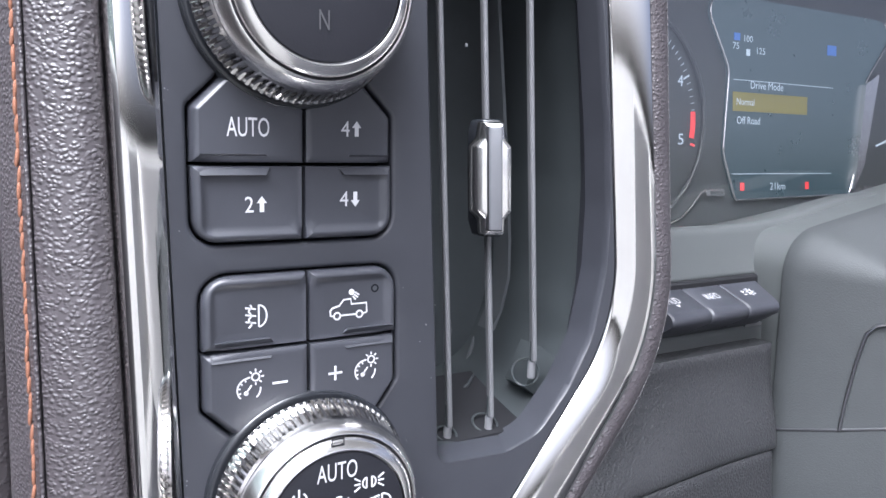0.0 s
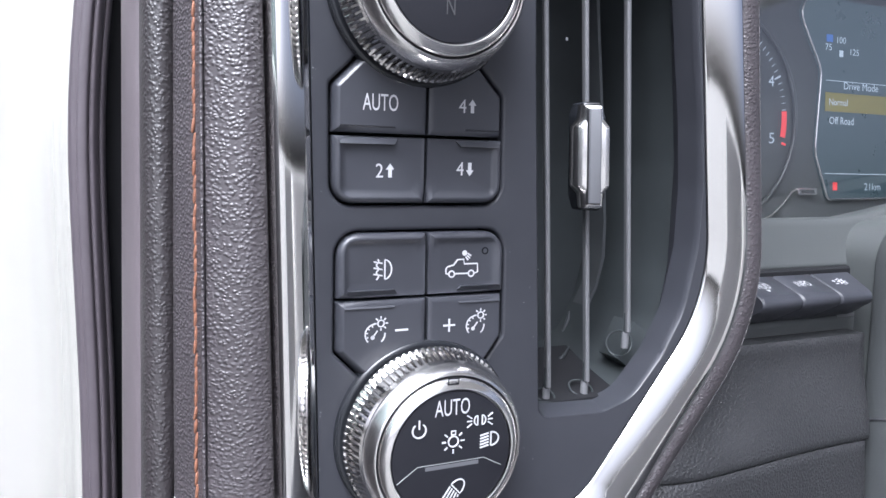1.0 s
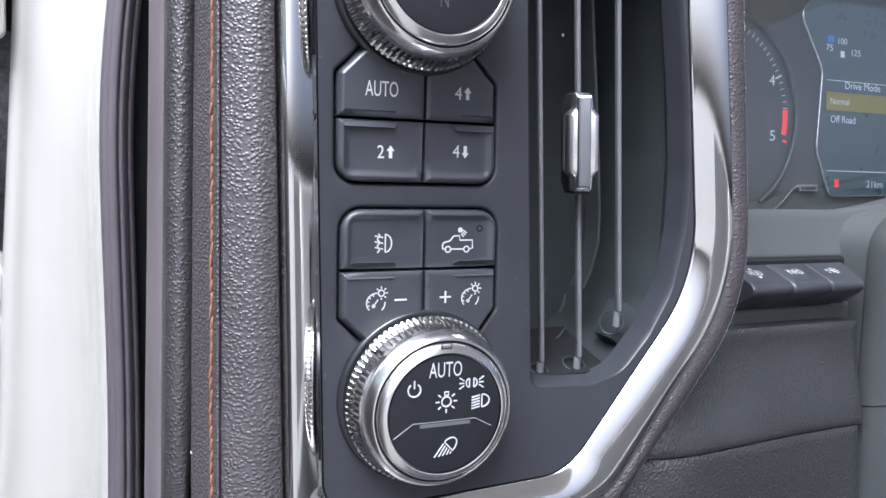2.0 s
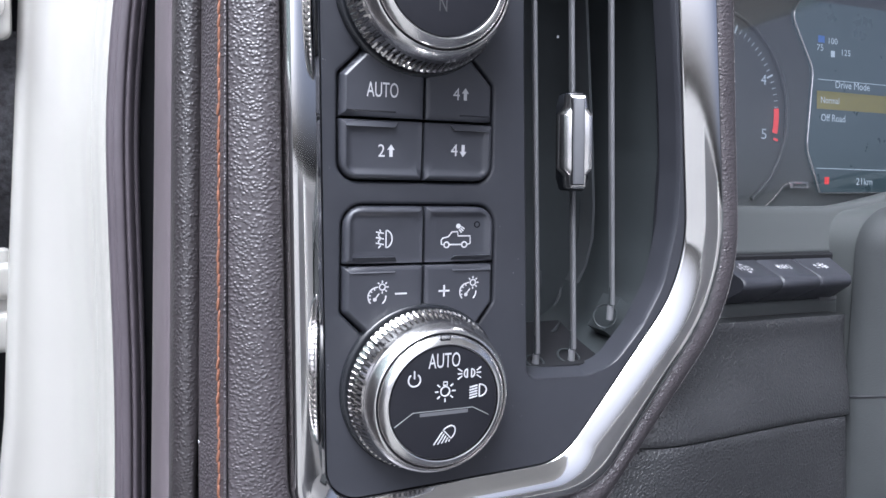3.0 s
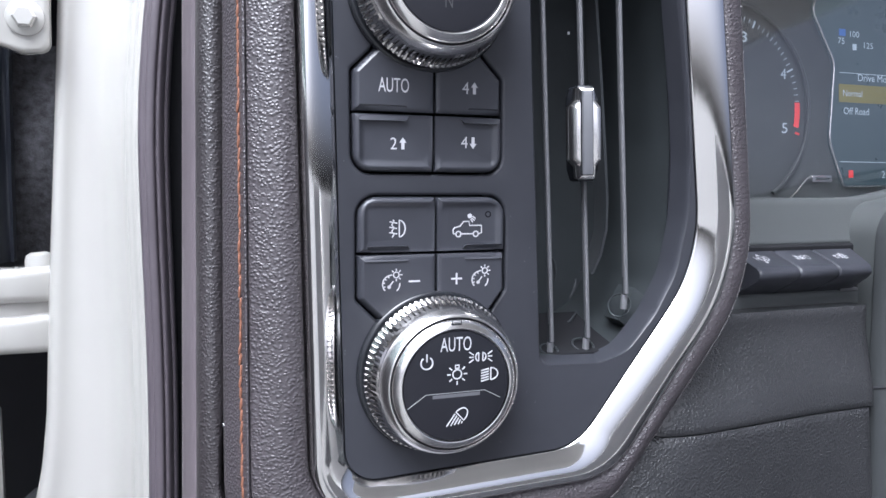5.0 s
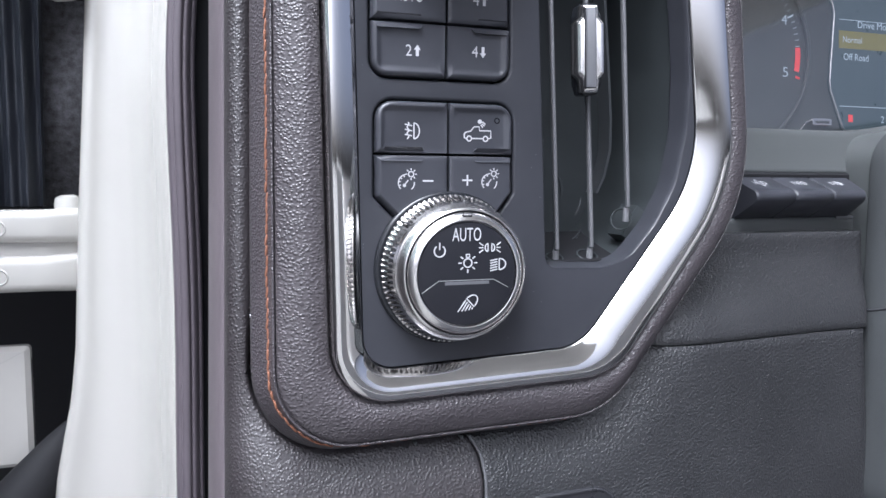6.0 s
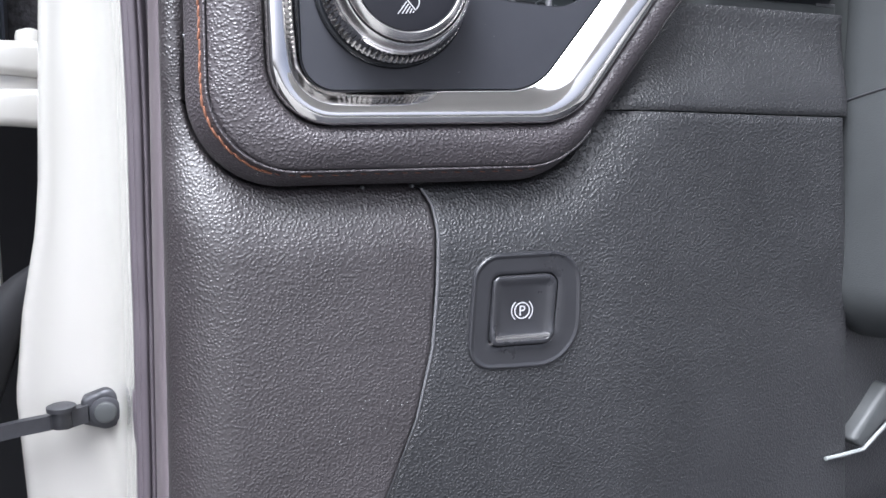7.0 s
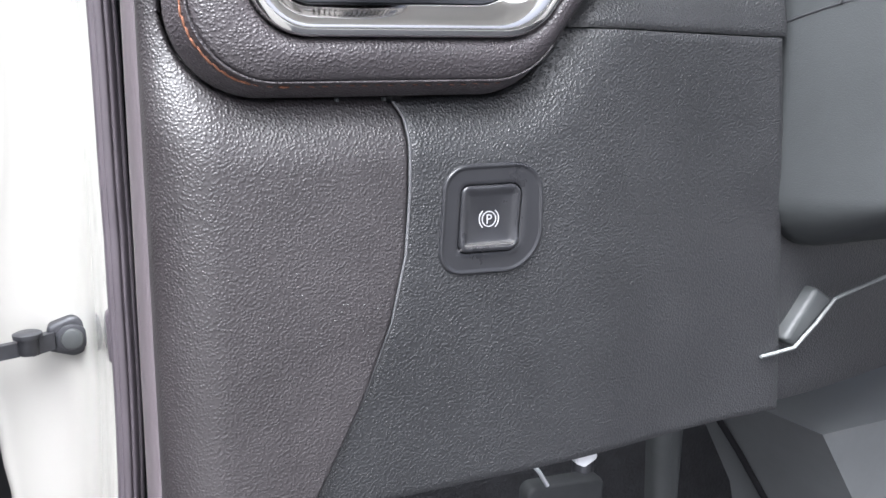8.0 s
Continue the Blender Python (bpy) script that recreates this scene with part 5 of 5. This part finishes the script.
hp = rounded([(-0.1415, 1.4275, 0.006), (-0.1400, 1.500, 0.004), (-0.215, 1.500, 0.004), (-0.178, 1.4330, 0.006), (-0.155, 1.4255, 0.008)], 6, 3)
plate_h = part("hinge_plate", mesh_of("hinge_plate", *prism(hp, 0.2420, 0.2520, 0.003, 4), M["paint"], 50), door_frame, "white painted hinge plate")
part("washer", mesh_of("hinge_washer", *lathe([(0.0098, 0.2430), (0.0095, 0.2405), (0.0080, 0.2395)], -0.1525, 1.4440, 28), M["paint"], 40), plate_h)
part("bolt", mesh_of("hinge_bolt", *lathe([(0.0062, 0.2410), (0.0060, 0.2365), (0.0048, 0.2355)], -0.1525, 1.4440, 6), M["paint"], 25), plate_h)

check = thing("check_strap", "dark metal door check strap bolted to the white pillar", "door check", at=(-0.124, 0.25, 1.082))
br = rounded([(-0.1345, 1.0735, 0.003), (-0.1200, 1.0685, 0.007), (-0.1118, 1.0720, 0.008), (-0.1108, 1.0890, 0.008), (-0.1190, 1.0955, 0.007), (-0.1345, 1.0895, 0.004)], 6, 2)
bracket = part("bracket", mesh_of("check_bracket", *prism(br, 0.2440, 0.2570, 0.003, 3), M["darkmetal"], 50), check)
part("washer", mesh_of("check_washer", *lathe([(0.0092, 0.2450), (0.0090, 0.2425), (0.0078, 0.2418)], -0.1203, 1.0812, 28), M["darkmetal"], 40), bracket)
part("bolt", mesh_of("check_bolt", *lathe([(0.0066, 0.2460), (0.0066, 0.2408), (0.0060, 0.2396), (0.0046, 0.2390)], -0.1203, 1.0812, 24), M["lever"], 30), bracket)
arm = [[(x, y + a, z + b) for a, b in ((-0.003, -0.0048), (0.003, -0.0048), (0.003, 0.0040), (-0.003, 0.0040))] for x, y, z in ((-0.133, 0.246, 1.0810), (-0.150, 0.240, 1.0795), (-0.165, 0.236, 1.0790), (-0.240, 0.225, 1.0700), (-0.30, 0.215, 1.064))]
part("arm", mesh_of("check_arm", *loft(arm, True, True, True), M["darkmetal"], 40), check)
part("pin", mesh_of("check_pin", *tube([(-0.1440, 0.2380, 1.0755), (-0.1440, 0.2380, 1.0765), (-0.1440, 0.2380, 1.0860), (-0.1440, 0.2380, 1.0862), (-0.1440, 0.2380, 1.0888), (-0.1440, 0.2380, 1.0896)], [0.0050, 0.0058, 0.0058, 0.0080, 0.0082, 0.0066], 20), M["darkmetal"], 40), check)
neck = [[(x, y + a, z + b) for a, b in ((-0.0045, -0.0058), (0.0045, -0.0058), (0.0045, 0.0048), (-0.0045, 0.0048))] for x, y, z in ((-0.1300, 0.2465, 1.0815), (-0.1370, 0.2430, 1.0808), (-0.1420, 0.2405, 1.0800))]
part("neck", mesh_of("check_neck", *loft(neck, True, True, True), M["darkmetal"], 40), check)

# space behind the hinge: black walls stand in for its deep shade
bay = thing("hinge_bay", "gap behind the door hinge, its shade given by black walls", "body cavity", kind="structure")
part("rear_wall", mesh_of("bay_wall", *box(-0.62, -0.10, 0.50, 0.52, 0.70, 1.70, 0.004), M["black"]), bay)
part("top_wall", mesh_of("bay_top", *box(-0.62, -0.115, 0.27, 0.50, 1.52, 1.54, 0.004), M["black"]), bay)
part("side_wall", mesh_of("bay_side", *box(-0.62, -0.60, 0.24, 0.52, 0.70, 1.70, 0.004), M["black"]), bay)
liner = thing("wheel_arch_liner", "grey speckled fibre liner in the dark gap by the hinge", "liner")
part("sheet", moulding("liner_sheet", -0.1800, -0.1445, 1.300, 1.445, lambda x, z: 0.33 + 0.012 * math.sin(z * 40) + 0.3 * (x + 0.16) ** 2, "fibre", 14, 40, 0.01), liner)
gap_seal = thing("gap_seal", "black ribbed rubber seal in the gap by the hinge", "seal")
part("sheet", moulding("gap_seal", -0.235, lambda z: -0.1732 + 0.020 * (z - 1.366), 1.306, 1.50, lambda x, z: 0.306 + 0.0035 * math.sin((x + 0.25) * 620) + 0.002 * math.sin((x + 0.25) * 260), "fold", 60, 12, 0.01), gap_seal)
inner = thing("fender_edge", "pale grey painted fender edge beyond the gap", "body panel")
part("panel", mesh_of("fender_edge", *box(-0.330, -0.1850, 0.300, 0.312, 1.135, 1.2155, 0.003), M["paint"]), inner)
boot = thing("cable_boot", "black rubber and shaded gaps cable boot between pillar and door", "cable boot")
bp = [(-0.160, 0.285, 1.165), (-0.166, 0.276, 1.157), (-0.178, 0.268, 1.139), (-0.194, 0.264, 1.114), (-0.210, 0.260, 1.084), (-0.218, 0.260, 1.03)]
part("boot", mesh_of("boot", *tube(bp, [0.005, 0.009, 0.015, 0.022, 0.027, 0.030], 18), M["black"], 60), boot)

# ---- open door, swung out beyond the hinge ----
door = thing("front_door", "open front door on white hinges, white shell, dark inner trim", "car door", at=(-0.22, 0.29, 1.0))
DW, DN = Vector((-0.45, -0.89, 0)).normalized(), Vector((0.89, -0.45, 0)).normalized()


def door_slab(u0, u1, n0, n1, z0, z1, r):
    o = rounded([(u0, z0, r), (u1, z0, r), (u1, z1, r), (u0, z1, r)], 5, 3)
    base = Vector((-0.22, 0.29, 0))
    rings = []
    for n, d in ((n0, 0.012), (n0 + 0.006, 0.0), (n1 - 0.012, 0.0), (n1, 0.012)):
        rings.append([tuple(base + DW * u + DN * n + Vector((0, 0, z))) for u, z in inset(o, d)])
    return loft(rings, True, True, True)


part("shell", mesh_of("door_shell", *door_slab(0.0, 1.12, -0.16, -0.06, 0.62, 1.44, 0.05), M["paint"], 50), door, "white painted door shell")
part("inner_trim", mesh_of("door_trim", *door_slab(0.06, 1.08, -0.065, -0.015, 0.66, 1.43, 0.06), M["soft"], 50), door, "dark grained inner trim panel")
part("window_glass", mesh_of("door_glass", *door_slab(0.10, 1.02, -0.115, -0.109, 1.42, 1.86, 0.06), M["tint"], 50), door, "tinted side window glass")
for u0, u1, z0, z1 in ((0.06, 0.11, 1.42, 1.90), (1.01, 1.06, 1.42, 1.90), (0.06, 1.06, 1.85, 1.91)):
    part("window_frame", mesh_of("door_window_frame", *door_slab(u0, u1, -0.135, -0.085, z0, z1, 0.015), M["key"], 50), door, "black window frame")


def hinge_arm(zc, h, web=0.0):
    """A cast arm: a bar of round-cornered section that swells towards the pillar."""
    rings = []
    for x, y, k in ((-0.1380, 0.300, 1.05), (-0.1480, 0.292, 1.12), (-0.1580, 0.2865, 1.06), (-0.170, 0.2840, 1.0), (-0.200, 0.284, 1.0), (-0.32, 0.290, 1.0)):
        sec = rounded([(-0.012, -h / 2 * k, 0.0055), (0.012, -h / 2 * k, 0.0055), (0.012, h / 2 * k, 0.0055), (-0.012, h / 2 * k, 0.0055)], 4, 1)
        rings.append([(x, y + d + web, zc + q) for d, q in sec])
    return loft(rings, True, True, True)


for zc, h in ((1.2950, 0.0205), (1.2655, 0.0225)):
    arm_part = part("hinge_arm", mesh_of("hinge_arm", *hinge_arm(zc, h), M["paint"], 60), door, "white painted hinge arm")
    part("socket", mesh_of("hinge_socket", *lathe([(0.0052, 0.2760), (0.0052, 0.2718), (0.0046, 0.2713), (0.0040, 0.2718), (0.0038, 0.2745)], -0.1945, zc - 0.001, 24), M["paint"], 40), arm_part)
    part("socket_hole", mesh_of("hinge_hole", *lathe([(0.0038, 0.2760), (0.0037, 0.2722)], -0.1945, zc - 0.001, 20), M["black"], 40), arm_part, "dark socket hole")
part("hinge_web", mesh_of("hinge_web", *hinge_arm(1.2802, 0.020, 0.006), M["paint"], 60), door, "white web between the hinge arms")
part("hinge_pin", mesh_of("hinge_pin", *tube([(-0.1570, 0.2880, 1.2980), (-0.1572, 0.2880, 1.3090), (-0.1574, 0.2880, 1.3125), (-0.1575, 0.2880, 1.3140)], [0.0085, 0.0080, 0.0070, 0.0045], 24), M["paint"], 40), door, "white painted hinge pin")
part("armrest", mesh_of("door_armrest", *door_slab(0.30, 0.90, -0.03, 0.035, 1.02, 1.10, 0.03), M["leather"], 50), door, "padded armrest")

# ---- footwell ----
footwell = thing("footwell", "dark carpeted footwell under the dashboard", "footwell", kind="structure")
part("firewall", mesh_of("firewall", *box(-0.07, 0.75, 0.42, 0.44, 0.70, 1.40, 0.004), M["carpet"]), footwell)
part("kick_wall", mesh_of("kick_wall", *box(-0.075, -0.065, 0.09, 0.44, 0.70, 1.22, 0.003), M["knee"]), footwell)
part("carpet", mesh_of("carpet", *box(-0.10, 1.50, -1.30, 0.44, 0.66, 0.70, 0.004), M["carpet"]), footwell)
console = thing("console_side", "grey plastic centre console side wall in the footwell", "console")
part("upper_side", mesh_of("console_upper", *loft([[(0.356 + (0.20 - y) * 0.10, y, 0.99), (0.420 + (0.20 - y) * 0.2, y, 0.879), (0.46, y, 0.70), (0.60, y, 0.70), (0.60, y, 0.99)] for y in (0.23, 0.2, 0.10)], True, True, True), M["console"], 30), console)
part("seam", mesh_of("console_seam", *tube([(0.3565, 0.199, 0.972), (0.386, 0.196, 0.930), (0.421, 0.193, 0.876)], 0.003, 8), M["black"], 50), console)
pedal = thing("accelerator_pedal", "grey accelerator pedal in the footwell", "pedal", at=(0.31, 0.2, 0.93))
ped = rounded([(0.304, 0.870, 0.010), (0.328, 0.870, 0.010), (0.330, 0.985, 0.012), (0.300, 0.985, 0.010)], 5, 3)
part("pad", mesh_of("accelerator_pad", *prism(ped, 0.196, 0.214, 0.010, 5), M["lever"], 50), pedal)
brake = thing("brake_pedal", "black rubber and shaded gaps brake pedal in the footwell", "pedal", at=(0.24, 0.2, 0.92))
bpad = rounded([(0.180, 0.880, 0.008), (0.250, 0.880, 0.008), (0.252, 0.932, 0.008), (0.182, 0.936, 0.008)], 5, 3)
part("pad", mesh_of("brake_pad", *prism(bpad, 0.200, 0.214, 0.003, 3), M["pedal"], 50), brake)
part("arm", mesh_of("brake_arm", *tube([(0.240, 0.215, 0.925), (0.255, 0.235, 0.985), (0.262, 0.26, 1.10)], 0.009, 12), M["darkmetal"], 50), brake)
tag = thing("paper_tag", "small white tag hanging below the knee panel edge", "tag", at=(0.118, 0.034, 1.055))
tg = rounded([(0.1090, 1.0520, 0.002), (0.1150, 1.0485, 0.002), (0.1225, 1.0520, 0.002), (0.1215, 1.0595, 0.002), (0.1130, 1.0585, 0.002)], 4, 2)
part("tag", mesh_of("tag", *prism(tg, 0.0305, 0.034, 0.0006, 2), M["tag"], 50), tag)
cable = thing("white_cable", "short pale cable in the footwell", "cable")
part("cable", mesh_of("cable", *tube([(0.184, 0.200, 0.957), (0.190, 0.198, 0.949), (0.198, 0.199, 0.936)], 0.0017, 10), M["tag"], 50), cable)

# ---- cabin shell and ground ----
cabin = thing("cabin", "pale cloth roof lining and plain cabin walls", "cabin", kind="structure")
part("roof", mesh_of("roof", *box(0.12, 1.62, -1.60, -0.10, 1.97, 2.02, 0.01), M["liner"]), cabin)
part("rear_wall", mesh_of("cabin_rear", *box(0.10, 1.62, -1.64, -1.60, 0.70, 1.36, 0.01), M["liner"]), cabin)
part("far_side", mesh_of("cabin_far", *box(1.58, 1.62, -1.60, 0.6, 0.66, 1.34, 0.01), M["liner"]), cabin)
part("dash_top", mesh_of("dash_top", *box(0.14, 1.58, 0.125, 0.95, 1.515, 1.545, 0.01), M["soft"]), cabin)
part("dash_front", mesh_of("dash_front", *box(0.62, 1.58, 0.03, 0.12, 1.06, 1.52, 0.02), M["soft"]), cabin)
ground = thing("ground", "grey concrete ground outside the vehicle", "ground", kind="structure")
part("slab", mesh_of("slab", [(-300, -300, 0), (300, -300, 0), (300, 300, 0), (-300, 300, 0)], [(0, 1, 2, 3)], M["ground"]), ground)

# ---- stitches on the pad, one by one ----
row = [Vector(p) for p in between(r_chrome, r_pad, 0.812, pad_y(0.415))]
prof = [(0.00018, -0.0020), (0.00042, -0.0015), (0.00050, -0.0006), (0.00050, 0.0005), (0.00042, 0.0014), (0.00018, 0.0020)]
sv, sf = loft([[(r * math.cos(2 * math.pi * i / 6), r * math.sin(2 * math.pi * i / 6), t) for i in range(6)] for r, t in prof], True, True, True)
stitch_mesh = mesh_of("stitch", sv, sf, M["thread"], 60)
worn_mesh = mesh_of("stitch", [(0.55 * x, 0.55 * y, 0.60 * z) for x, y, z in sv], sf, M["dark_thread"], 60)
PITCH, run, placed = 0.0036, 0.0, 0
rng = random.Random(4)
for a, b in zip(row, row[1:]):
    seg = (b - a).length
    if seg < 1e-6:
        continue
    while run <= seg:
        p = a + (b - a) * (run / seg)
        if p.z < 1.475 and p.x < 0.06:
            ob = new("stitch", stitch_mesh if p.x < -0.052 or (p.x < -0.022 and (placed % 3 == 0 or p.x < -0.042)) else worn_mesh)
            ob.parent = dash_pad
            t = (b - a).normalized()
            side_way = Vector((0, 1, 0)).cross(t).normalized()
            t = (t + side_way * rng.uniform(0.02, 0.18) + Vector((0, rng.uniform(0.0, 0.06), 0))).normalized()
            p = p + side_way * rng.uniform(-0.00018, 0.00018)
            ob.matrix_basis = Matrix.Translation(p) @ t.to_track_quat("Z", "Y").to_matrix().to_4x4()
            placed += 1
        run += PITCH if p.x < -0.042 else 0.0050
    run -= seg
